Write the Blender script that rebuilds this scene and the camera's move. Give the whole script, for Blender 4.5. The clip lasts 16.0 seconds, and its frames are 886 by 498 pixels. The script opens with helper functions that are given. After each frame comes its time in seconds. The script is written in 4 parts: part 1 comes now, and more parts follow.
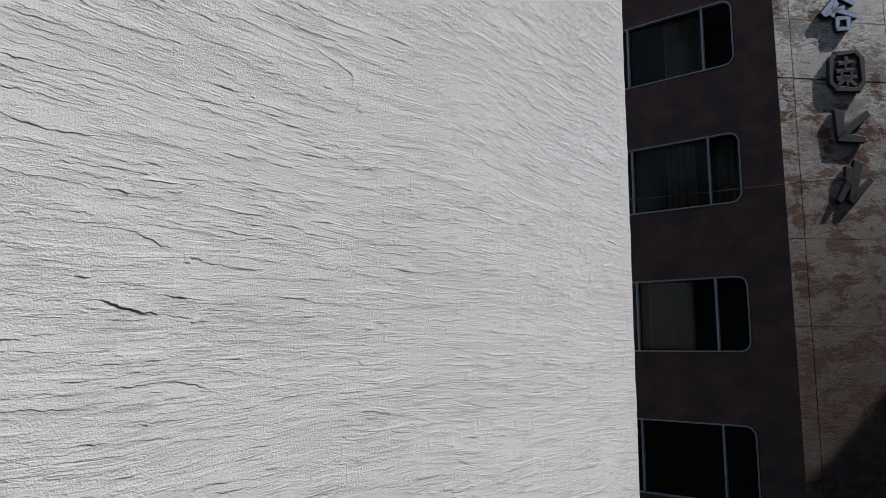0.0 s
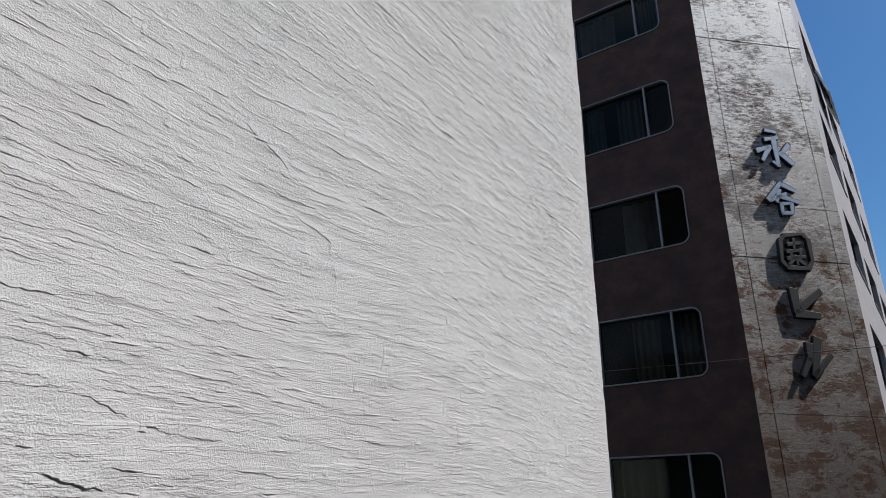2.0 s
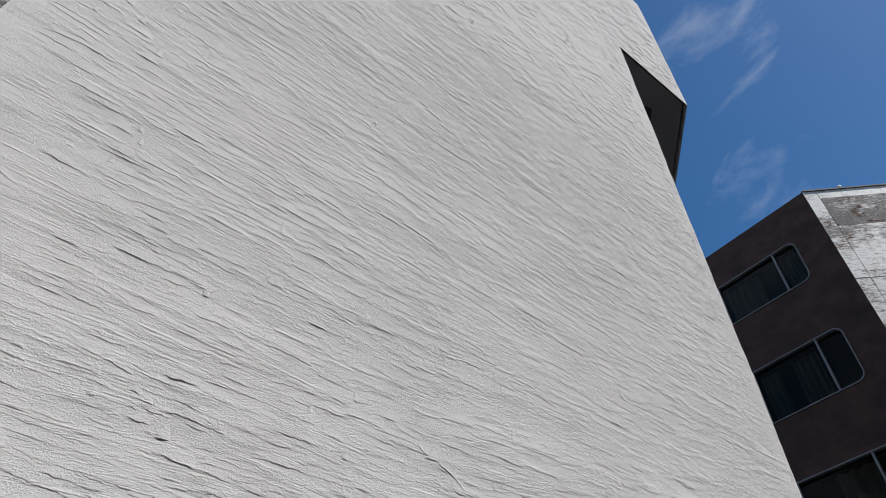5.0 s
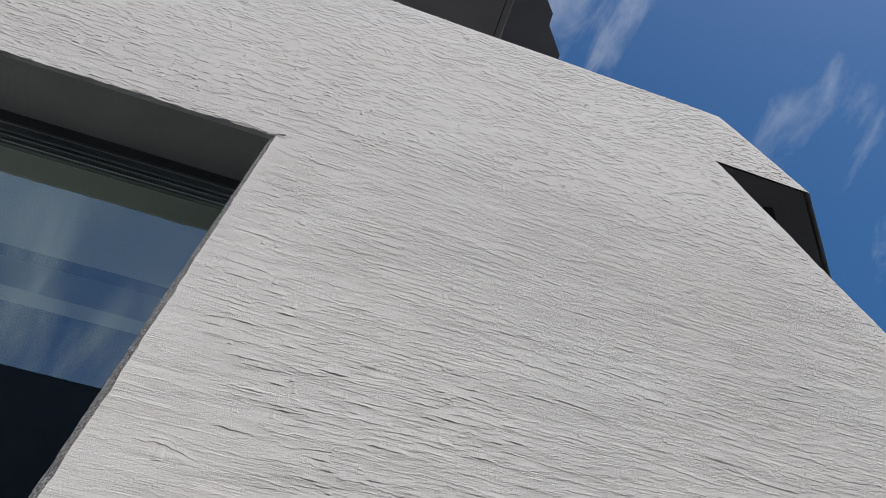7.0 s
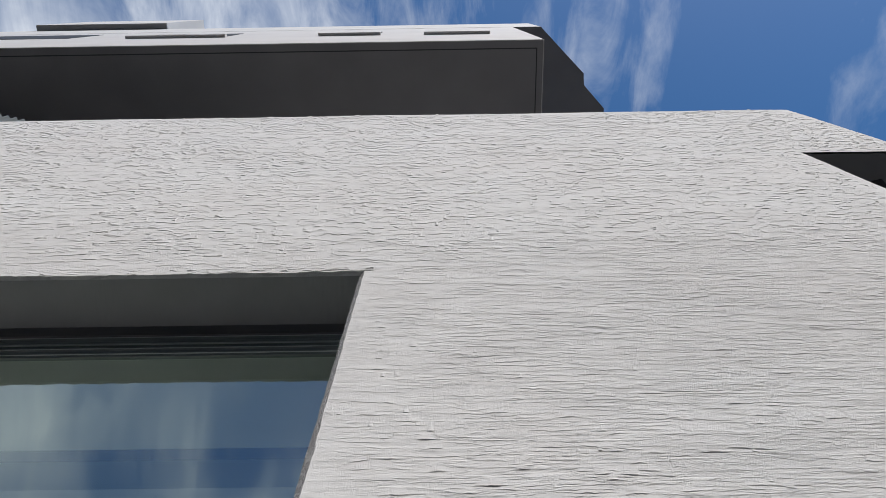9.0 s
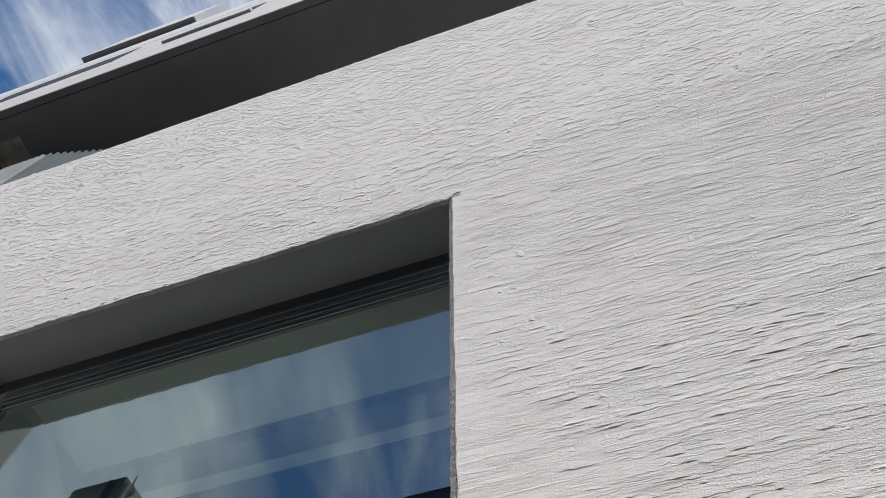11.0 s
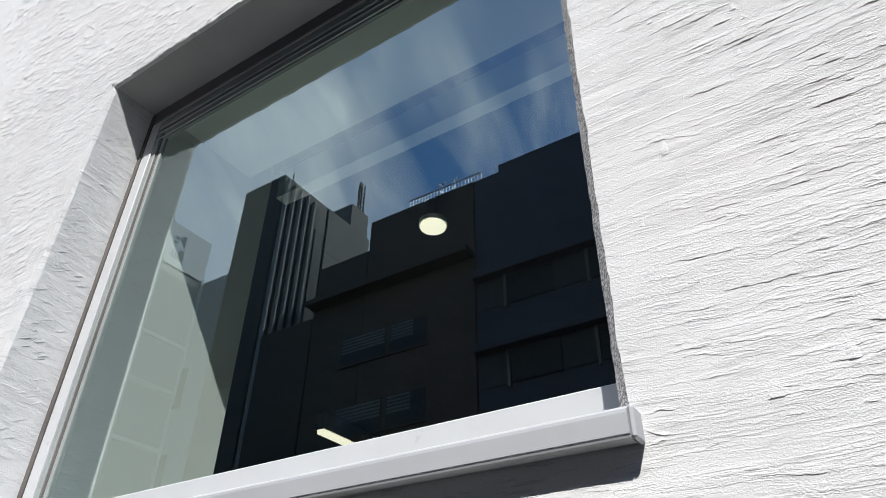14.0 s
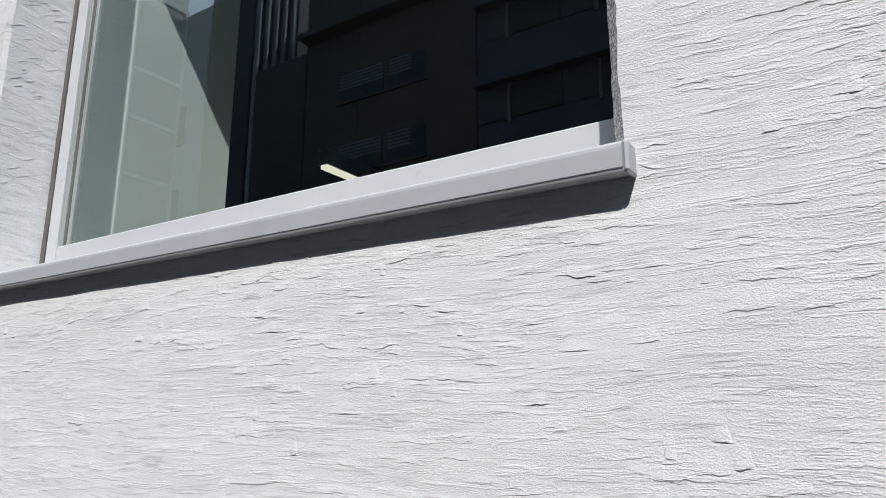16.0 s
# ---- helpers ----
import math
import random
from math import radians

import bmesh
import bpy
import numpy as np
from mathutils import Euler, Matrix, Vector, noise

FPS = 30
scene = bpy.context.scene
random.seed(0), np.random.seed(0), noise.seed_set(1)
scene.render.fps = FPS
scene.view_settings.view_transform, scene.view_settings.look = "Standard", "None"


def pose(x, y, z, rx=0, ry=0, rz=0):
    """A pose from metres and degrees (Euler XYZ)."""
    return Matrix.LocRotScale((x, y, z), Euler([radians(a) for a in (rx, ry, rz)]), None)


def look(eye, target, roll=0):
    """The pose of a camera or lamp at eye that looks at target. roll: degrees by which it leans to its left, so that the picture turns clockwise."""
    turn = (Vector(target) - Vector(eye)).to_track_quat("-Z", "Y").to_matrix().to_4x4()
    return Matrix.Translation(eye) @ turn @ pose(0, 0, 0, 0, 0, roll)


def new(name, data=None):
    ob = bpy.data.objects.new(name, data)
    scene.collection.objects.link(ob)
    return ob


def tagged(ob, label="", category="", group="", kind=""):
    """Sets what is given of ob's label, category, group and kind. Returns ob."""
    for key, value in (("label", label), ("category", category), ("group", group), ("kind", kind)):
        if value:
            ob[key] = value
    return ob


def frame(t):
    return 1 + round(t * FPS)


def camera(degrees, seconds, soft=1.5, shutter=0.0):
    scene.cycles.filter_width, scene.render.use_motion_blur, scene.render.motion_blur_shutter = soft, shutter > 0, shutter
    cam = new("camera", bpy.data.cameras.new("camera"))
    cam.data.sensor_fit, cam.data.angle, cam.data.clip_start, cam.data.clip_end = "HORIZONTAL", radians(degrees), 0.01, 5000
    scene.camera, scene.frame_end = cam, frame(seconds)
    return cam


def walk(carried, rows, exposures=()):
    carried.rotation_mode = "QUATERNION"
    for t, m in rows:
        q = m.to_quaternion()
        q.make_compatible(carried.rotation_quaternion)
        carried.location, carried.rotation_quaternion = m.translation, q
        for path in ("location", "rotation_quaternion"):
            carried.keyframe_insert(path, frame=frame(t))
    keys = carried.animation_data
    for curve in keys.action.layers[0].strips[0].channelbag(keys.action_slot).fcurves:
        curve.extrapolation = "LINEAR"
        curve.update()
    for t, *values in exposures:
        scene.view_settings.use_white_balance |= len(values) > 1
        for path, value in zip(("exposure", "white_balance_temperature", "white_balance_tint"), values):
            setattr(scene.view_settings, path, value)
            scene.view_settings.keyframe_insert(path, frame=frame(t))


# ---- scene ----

# ================= camera =================
cam = camera(66.0, 16.0, soft=0.8)
PATH = [
    (0, 0.020, -1.016, 1.594, -51.54, 8.03, 0.09),
    (0.5, 0.021, -0.997, 1.595, -53.56, 11.10, 0.37),
    (1, 0.018, -0.997, 1.595, -54.29, 14.52, 0.20),
    (1.5, 0.038, -1.008, 1.595, -54.28, 18.10, 0.39),
    (2, 0.029, -0.991, 1.596, -54.25, 22.17, 0.37),
    (2.5, 0.026, -1.008, 1.597, -54.34, 26.42, 0.34),
    (3, 0.036, -1.001, 1.596, -54.31, 30.77, 0.30),
    (3.5, 0.020, -0.995, 1.591, -51.69, 35.15, 0.25),
    (4, 0.023, -1.016, 1.592, -47.74, 39.34, 0.21),
    (4.5, 0.019, -1.000, 1.593, -43.06, 43.12, 0.37),
    (4.7, 0.016, -0.993, 1.594, -41.21, 44.68, 0.28),
    (6.8, 0.014, -1.027, 1.594, -21.08, 60.38, -0.29),
    (7, 0.014, -1.022, 1.593, -18.97, 61.80, -0.20),
    (7.5, 0.017, -1.011, 1.592, -13.95, 65.33, -0.19),
    (8, 0.013, -1.022, 1.597, -9.24, 68.80, -0.54),
    (8.2, 0.008, -1.018, 1.601, -7.36, 70.08, -0.62),
    (10.3, 0.008, -1.003, 1.618, 13.36, 67.47, 0.69),
    (10.5, 0.011, -1.006, 1.621, 15.15, 66.18, 0.74),
    (11, -0.003, -1.002, 1.623, 19.22, 62.92, 0.75),
    (11.5, 0.003, -0.998, 1.618, 23.29, 59.24, 0.97),
    (12, 0.010, -1.006, 1.621, 26.40, 54.95, 0.97),
    (12.5, -0.003, -1.005, 1.620, 28.88, 50.11, 0.88),
    (13, 0.007, -0.999, 1.621, 31.61, 45.30, 0.99),
    (13.5, 0.006, -1.008, 1.620, 33.50, 40.15, 0.76),
    (14, -0.003, -1.002, 1.619, 33.46, 34.91, 0.69),
    (14.5, 0.005, -1.000, 1.618, 33.43, 29.66, 0.51),
    (15, 0.005, -0.999, 1.616, 33.80, 24.17, 0.50),
    (15.5, 0.005, -0.998, 1.617, 33.87, 18.54, 0.41),
    (16, 0.002, -1.006, 1.619, 33.28, 12.96, 0.06),
]
walk(cam, [(t, pose(x, y, z, 0, 0, yaw) @ pose(0, 0, 0, 90 + pitch, 0, 0) @ pose(0, 0, 0, 0, 0, roll))
           for t, x, y, z, yaw, pitch, roll in PATH],
     exposures=[(0.0, -0.25, 6420, 10), (1.5, -0.13, 6500, 10), (2.5, -0.10, 6500, 10), (3.5, -0.14, 6500, 10), (4.5, -0.19, 6530, 10), (7.0, -0.27, 6630, 10), (8.0, -0.14, 6630, 10),
                (10.5, -0.04, 6650, 10), (11.5, -0.03, 6650, 10), (12.5, 0.11, 6600, 10), (14.0, 0.46, 6480, 9), (15.0, 0.33, 6420, 9), (16.0, 0.21, 6380, 9)])

# ================= light =================
SUN = Vector((0.48, -1.0, 1.37)).normalized()
world = bpy.data.worlds.new("world")
scene.world = world
world.use_nodes = True
wn, wl = world.node_tree.nodes, world.node_tree.links
wn.clear()
w_out = wn.new("ShaderNodeOutputWorld")
w_bg = wn.new("ShaderNodeBackground")
w_sky = wn.new("ShaderNodeTexSky")
w_sky.sky_type = 'NISHITA'
w_sky.sun_disc = False
w_sky.sun_elevation = math.asin(SUN.z)
w_sky.sun_rotation = math.atan2(SUN.x, SUN.y)
w_sky.air_density, w_sky.dust_density, w_sky.ozone_density = 1.0, 0.75, 1.4
w_tc = wn.new("ShaderNodeTexCoord")
# thin cirrus: warped, stretched noise over the dome, thicker and thinner in a few banks
w_map = wn.new("ShaderNodeMapping")
w_map.inputs["Scale"].default_value = (2.6, 1.5, 1.2)
w_map.inputs["Rotation"].default_value = (0.3, 0.2, 0.9)
w_n1 = wn.new("ShaderNodeTexNoise")
w_n1.inputs["Scale"].default_value = 2.1
w_n1.inputs["Detail"].default_value = 9.0
w_n1.inputs["Roughness"].default_value = 0.57
w_n1.inputs["Distortion"].default_value = 0.45
w_r1 = wn.new("ShaderNodeMapRange")
w_r1.inputs["From Min"].default_value, w_r1.inputs["From Max"].default_value = 0.48, 0.80
w_r1.inputs["To Max"].default_value = 0.85
w_mix = wn.new("ShaderNodeMixRGB")
w_mix.inputs["Color2"].default_value = (9.0, 9.4, 9.8, 1)
wl.new(w_tc.outputs["Generated"], w_map.inputs["Vector"])
wl.new(w_map.outputs["Vector"], w_n1.inputs["Vector"])
w_sep = wn.new("ShaderNodeSeparateXYZ")
w_side = wn.new("ShaderNodeMapRange")
w_side.inputs["From Min"].default_value, w_side.inputs["From Max"].default_value = 0.5, -0.6
w_side.inputs["To Min"].default_value, w_side.inputs["To Max"].default_value = -0.06, 0.0
w_add = wn.new("ShaderNodeMath")
wl.new(w_tc.outputs["Generated"], w_sep.inputs[0])
wl.new(w_sep.outputs["Y"], w_side.inputs["Value"])
w_fine = wn.new("ShaderNodeTexNoise")
w_fine.inputs["Scale"].default_value = 4.5
w_fine.inputs["Detail"].default_value = 8.0
w_fine.inputs["Roughness"].default_value = 0.6
w_fine.inputs["Distortion"].default_value = 0.8
w_map2 = wn.new("ShaderNodeMapping")
w_map2.inputs["Scale"].default_value = (3.4, 0.8, 1.0)
w_map2.inputs["Rotation"].default_value = (0.1, -0.2, 0.35)
wl.new(w_tc.outputs["Generated"], w_map2.inputs["Vector"])
wl.new(w_map2.outputs["Vector"], w_fine.inputs["Vector"])
w_blend = wn.new("ShaderNodeMath")
w_blend.operation = 'MULTIPLY_ADD'
w_blend.inputs[1].default_value = 0.45
w_half = wn.new("ShaderNodeMath")
w_half.operation = 'MULTIPLY'
w_half.inputs[1].default_value = 0.55
wl.new(w_n1.outputs["Fac"], w_half.inputs[0])
wl.new(w_fine.outputs["Fac"], w_blend.inputs[0])
wl.new(w_half.outputs[0], w_blend.inputs[2])
wl.new(w_blend.outputs[0], w_add.inputs[0])
w_east = wn.new("ShaderNodeMath")
w_east.operation = 'MULTIPLY_ADD'
w_east.inputs[1].default_value = -0.15
wl.new(w_sep.outputs["X"], w_east.inputs[0])
wl.new(w_side.outputs["Result"], w_east.inputs[2])
w_last = w_east.outputs[0]
for w_dir, w_edge, w_gain in (((0.20, 0.07, 0.977), 0.988, 0.12), ((0.40, 0.05, 0.915), 0.95, 0.04), ((-0.60, -0.50, 0.62), 0.96, 0.15), ((0.62, 0.12, 0.76), 0.97, 0.05), ((-0.40, 0.0, 0.915), 0.95, 0.12), ((-0.70, -0.1, 0.70), 0.95, -0.14),
                              ((-0.44, -0.62, 0.65), 0.985, -0.09), ((-0.29, -0.66, 0.69), 0.988, 0.05), ((-0.19, 0.02, 0.98), 0.98, 0.08), ((-0.08, -0.42, 0.90), 0.94, -0.11)):
    w_dot = wn.new("ShaderNodeVectorMath")
    w_dot.operation = 'DOT_PRODUCT'
    w_dot.inputs[1].default_value = Vector(w_dir).normalized()
    w_bank = wn.new("ShaderNodeMapRange")
    w_bank.interpolation_type = 'SMOOTHSTEP'
    w_bank.inputs["From Min"].default_value, w_bank.inputs["From Max"].default_value = w_edge, 1.0
    w_bank.inputs["To Max"].default_value = w_gain
    w_sum = wn.new("ShaderNodeMath")
    wl.new(w_tc.outputs["Generated"], w_dot.inputs[0])
    wl.new(w_dot.outputs["Value"], w_bank.inputs["Value"])
    wl.new(w_bank.outputs["Result"], w_sum.inputs[0])
    wl.new(w_last, w_sum.inputs[1])
    w_last = w_sum.outputs[0]
wl.new(w_last, w_add.inputs[1])
wl.new(w_add.outputs[0], w_r1.inputs["Value"])
w_pow = wn.new("ShaderNodeMath")
w_pow.operation = 'POWER'
w_pow.inputs[1].default_value = 1.3
wl.new(w_r1.outputs["Result"], w_pow.inputs[0])
wl.new(w_pow.outputs[0], w_mix.inputs["Fac"])
w_hue = wn.new("ShaderNodeHueSaturation")
w_hue.inputs["Saturation"].default_value = 1.38
wl.new(w_sky.outputs["Color"], w_hue.inputs["Color"])
wl.new(w_hue.outputs["Color"], w_mix.inputs["Color1"])
wl.new(w_mix.outputs["Color"], w_bg.inputs["Color"])
w_bg.inputs["Strength"].default_value = 0.124
wl.new(w_bg.outputs["Background"], w_out.inputs["Surface"])

sun = new("sun", bpy.data.lights.new("sun", 'SUN'))
sun.data.energy = 4.05
sun.data.angle = radians(0.53)
sun.data.color = (1.0, 0.98, 0.955)
sun.matrix_world = look(SUN * 60 + Vector((0, 0, 1)), (0, 0, 1))


# ================= materials =================
class Mat:
    """A node material with short helpers."""

    def __init__(self, name, color=(0.5, 0.5, 0.5), rough=0.6, metal=0.0, spec=0.5):
        self.m = bpy.data.materials.new(name)
        self.m.use_nodes = True
        self.n, self.l = self.m.node_tree.nodes, self.m.node_tree.links
        self.b = self.n["Principled BSDF"]
        self.b.inputs["Base Color"].default_value = (*color, 1)
        self.b.inputs["Roughness"].default_value = rough
        self.b.inputs["Metallic"].default_value = metal
        self.b.inputs["Specular IOR Level"].default_value = spec
        self.height = None
        self.tc = self.n.new("ShaderNodeTexCoord")

    def noise(self, scale, stretch=(1, 1, 1), detail=4.0, rough=0.55, dist=0.0, offset=(0, 0, 0), rot=(0, 0, 0)):
        mp = self.n.new("ShaderNodeMapping")
        mp.inputs["Scale"].default_value = stretch
        mp.inputs["Location"].default_value = offset
        mp.inputs["Rotation"].default_value = rot
        tx = self.n.new("ShaderNodeTexNoise")
        tx.inputs["Scale"].default_value = scale
        tx.inputs["Detail"].default_value = detail
        tx.inputs["Roughness"].default_value = rough
        tx.inputs["Distortion"].default_value = dist
        self.l.new(self.tc.outputs["Object"], mp.inputs["Vector"])
        self.l.new(mp.outputs["Vector"], tx.inputs["Vector"])
        return tx.outputs["Fac"]

    def span(self, value, a, b, lo=0.0, hi=1.0):
        r = self.n.new("ShaderNodeMapRange")
        for key, v in (("From Min", a), ("From Max", b), ("To Min", lo), ("To Max", hi)):
            r.inputs[key].default_value = v
        self.l.new(value, r.inputs["Value"])
        return r.outputs["Result"]

    def math(self, op, a, b):
        q = self.n.new("ShaderNodeMath")
        q.operation = op
        for k, v in enumerate((a, b)):
            if isinstance(v, (int, float)):
                q.inputs[k].default_value = v
            else:
                self.l.new(v, q.inputs[k])
        return q.outputs[0]

    def mix(self, fac, a, b, blend='MIX'):
        q = self.n.new("ShaderNodeMixRGB")
        q.blend_type = blend
        if isinstance(fac, (int, float)):
            q.inputs[0].default_value = fac
        else:
            self.l.new(fac, q.inputs[0])
        for k, v in ((1, a), (2, b)):
            if isinstance(v, tuple):
                q.inputs[k].default_value = (*v, 1)
            else:
                self.l.new(v, q.inputs[k])
        return q.outputs[0]

    def color(self, out):
        self.l.new(out, self.b.inputs["Base Color"])
        return self

    def rough(self, out):
        self.l.new(out, self.b.inputs["Roughness"])
        return self

    def bump(self, height, strength=0.5, dist=0.01):
        q = self.n.new("ShaderNodeBump")
        q.inputs["Strength"].default_value = strength
        q.inputs["Distance"].default_value = dist
        self.l.new(height, q.inputs["Height"])
        if self.height:
            self.l.new(self.height, q.inputs["Normal"])
        self.height = q.outputs["Normal"]
        self.l.new(self.height, self.b.inputs["Normal"])
        return self

    def per_piece(self, color, amount=0.12):
        """Colour varied from object to object."""
        info = self.n.new("ShaderNodeObjectInfo")
        v = self.span(info.outputs["Random"], 0, 1, 1 - amount, 1 + amount)
        q = self.n.new("ShaderNodeHueSaturation")
        self.l.new(v, q.inputs["Value"])
        if isinstance(color, tuple):
            q.inputs["Color"].default_value = (*color, 1)
        else:
            self.l.new(color, q.inputs["Color"])
        return q.outputs[0]


def plaster_material(name, base):
    """White plaster dragged level with a trowel: sandy, streaked, torn into thin lips."""
    k = Mat(name, rough=0.93, spec=0.2)
    sep = k.n.new("ShaderNodeSeparateXYZ")
    k.l.new(k.tc.outputs["Object"], sep.inputs[0])
    # the trowel's sweeps bend the streaks a little up and down
    bend = k.math('ADD', k.math('MULTIPLY', k.noise(0.8, (1, 1, 1.3), 1, 0.5, 0, (2, 7, 1)), 0.22), k.math('MULTIPLY', k.noise(4.5, (1, 1, 1.6), 2, 0.5, 0, (8, 3, 4)), 0.022))
    level = k.math('ADD', sep.outputs["Z"], bend)

    def dragged(across, up, detail, rough, seed, lift=0.0):
        """Noise drawn out along the trowel's way."""
        at = k.n.new("ShaderNodeCombineXYZ")
        k.l.new(k.math('MULTIPLY', sep.outputs["X"], across), at.inputs[0])
        k.l.new(k.math('MULTIPLY', sep.outputs["Y"], across), at.inputs[1])
        k.l.new(k.math('MULTIPLY', k.math('ADD', level, lift), up), at.inputs[2])
        mp = k.n.new("ShaderNodeVectorMath")
        mp.inputs[1].default_value = (seed * 3.1, seed * 7.7, seed * 1.3)
        tx = k.n.new("ShaderNodeTexNoise")
        tx.inputs["Scale"].default_value = 1.0
        tx.inputs["Detail"].default_value = detail
        tx.inputs["Roughness"].default_value = rough
        k.l.new(at.outputs[0], mp.inputs[0])
        k.l.new(mp.outputs[0], tx.inputs["Vector"])
        return tx.outputs["Fac"]

    big = k.noise(0.9, (1, 1, 1.6), 4)
    c = k.mix(k.span(big, 0.35, 0.7), base, tuple(v * w for v, w in zip(base, (0.965, 0.945, 0.935))))
    c = k.mix(k.span(dragged(4, 40, 4, 0.6, 5), 0.45, 0.72, 0, 0.4), c, tuple(v * 0.92 for v in base))
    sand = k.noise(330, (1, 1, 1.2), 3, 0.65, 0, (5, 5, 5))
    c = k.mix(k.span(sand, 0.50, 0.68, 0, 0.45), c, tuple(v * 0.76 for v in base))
    # dark lines along the drag, colour standing for shade in the torn edges
    tear_shade = k.math('ADD', dragged(8, 120, 4, 0.7, 21), k.math('MULTIPLY', k.math('SUBTRACT', k.noise(5, (1, 1, 2), 3, 0.6, 0, (3, 1, 6)), 0.5), 0.25))
    c = k.mix(k.span(tear_shade, 0.57, 0.64, 0, 0.6), c, tuple(v * 0.62 for v in base))
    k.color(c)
    ragged_edge = k.math('ADD', k.math('MULTIPLY', k.math('SUBTRACT', k.noise(95, (1, 1, 1.4), 2, 0.6, 0, (1, 4, 2)), 0.5), 0.13), k.math('MULTIPLY', k.math('SUBTRACT', sand, 0.5), 0.10))
    quiet = k.math('MAXIMUM', k.span(sep.outputs["X"], -0.5, 0.8, 0.42, 1.0), k.span(sep.outputs["Z"], 2.6, 4.0, 0.42, 0.75))
    total = k.math('MULTIPLY', k.math('SUBTRACT', dragged(2.5, 24, 4, 0.6, 1), 0.5), 0.0013)
    total = k.math('ADD', total, k.math('MULTIPLY', k.math('MULTIPLY', quiet, dragged(7, 95, 4, 0.65, 2)), 0.0012))
    # rougher work on the open wall, flatter beside the window's foot and at the parapet
    coarse = k.math('MINIMUM', k.span(sep.outputs["Z"], 1.9, 3.3, 1.0, 1.8), k.span(sep.outputs["Z"], 3.8, 5.2, 1.8, 0.45))
    coarse = k.math('MULTIPLY', coarse, quiet)
    # overlapping scales of the coat: a sharp torn lower edge, running out upwards
    for across, up, thick, edge, seed, drop in ((3.0, 42, 0.0010, 0.580, 11, 0.016), (6, 100, 0.0014, 0.570, 12, 0.007), (11, 190, 0.0012, 0.565, 13, 0.004)):
        here = k.math('ADD', dragged(across, up, 3, 0.55, seed), ragged_edge)
        above = dragged(across, up, 1, 0.5, seed, drop)
        h = k.math('MULTIPLY', k.span(here, edge, edge + 0.03), k.span(above, edge - 0.16, edge + 0.10))
        total = k.math('ADD', total, k.math('MULTIPLY', h, k.math('MULTIPLY', coarse, thick)))
    # sandier and smoother patches
    patch = k.span(k.noise(2.2, (1, 1, 2.2), 3), 0.36, 0.62, 0.6, 1.0)
    grit = k.math('ADD', k.math('MULTIPLY', sand, 0.0030), k.math('MULTIPLY', k.noise(150, (1, 1, 1.5), 2, 0.6, 0, (4, 4, 9)), 0.0022))
    total = k.math('ADD', total, k.math('MULTIPLY', grit, k.math('MULTIPLY', patch, k.math('MULTIPLY', quiet, k.math('MINIMUM', k.span(sep.outputs["Z"], 2.0, 3.6, 1.1, 1.8), k.span(sep.outputs["Z"], 3.8, 5.2, 1.8, 0.9))))))
    k.bump(total, 0.75, 1.0)
    return k.m


def arris_material():
    k = Mat("broken plaster edge", rough=0.95, spec=0.1)
    k.color(k.mix(k.span(k.noise(190, (1, 1, 1), 4, 0.7), 0.40, 0.60), (0.22, 0.21, 0.215), (0.74, 0.73, 0.72)))
    k.bump(k.noise(130, (1, 1, 0.7), 5, 0.7), 1.0, 0.014)
    return k.m


M = {}
M["arris"] = arris_material()
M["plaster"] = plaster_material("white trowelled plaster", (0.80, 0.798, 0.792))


def simple(name, color, rough, metal=0.0, var=0.12, scale=3.0, bump=0.15, spec=0.5, bscale=60.0):
    k = Mat(name, color, rough, metal, spec)
    f = k.noise(scale, (1, 1, 1), 6)
    k.color(k.per_piece(k.mix(k.span(f, 0.3, 0.7), tuple(c * (1 - var) for c in color), tuple(min(1, c * (1 + var)) for c in color)), 0.05))
    k.rough(k.span(k.noise(scale * 4, (1, 1, 1), 4), 0.3, 0.7, max(0.02, rough - 0.08), min(1, rough + 0.08)))
    if bump:
        k.bump(k.noise(bscale, (1, 1, 1), 4), bump, 0.004)
    return k.m


M["soffit"] = simple("grey painted soffit", (0.27, 0.265, 0.27), 0.75, var=0.08, scale=1.5, spec=0.3)
# plaster like the wall; the grey puts its deep shade into the colour
M["reveal"] = simple("window head greyed for shade", (0.40, 0.397, 0.393), 0.85, var=0.06, scale=4, bump=0.25, spec=0.2, bscale=18)
M["upper"] = simple("pale render", (0.62, 0.60, 0.585), 0.85, var=0.05, scale=1.2)
M["groove"] = simple("dark shadow gap", (0.06, 0.06, 0.065), 0.8, bump=0)
M["aluminium"] = simple("white coated aluminium", (0.46, 0.47, 0.485), 0.5, var=0.04, scale=6, bump=0.04, bscale=15)
M["frame_white"] = simple("white coated window frame", (0.58, 0.59, 0.60), 0.35, var=0.03, scale=6, bump=0.04, bscale=15)
# white frame head's shade put into the colour; also the screen's rail
M["head"] = simple("dark grey for shaded window head", (0.17, 0.16, 0.16), 0.5, var=0.1, bump=0.05)
M["rail_metal"] = simple("satin metal rail", (0.66, 0.70, 0.68), 0.4, 0.1, var=0.05, bump=0)
M["gasket"] = simple("grey window bead", (0.32, 0.35, 0.34), 0.5, var=0.1, bump=0.1)
M["sealant"] = simple("dark grey sealant", (0.13, 0.115, 0.105), 0.7, var=0.2, bump=0.2)
M["slot"] = simple("dark slot window", (0.05, 0.055, 0.06), 0.6, bump=0, spec=0.15)
M["corrugated"] = simple("green-grey corrugated metal", (0.135, 0.162, 0.175), 0.6, bump=0.05)
M["duct"] = simple("white duct sheet", (0.85, 0.85, 0.84), 0.6, var=0.05, scale=5)
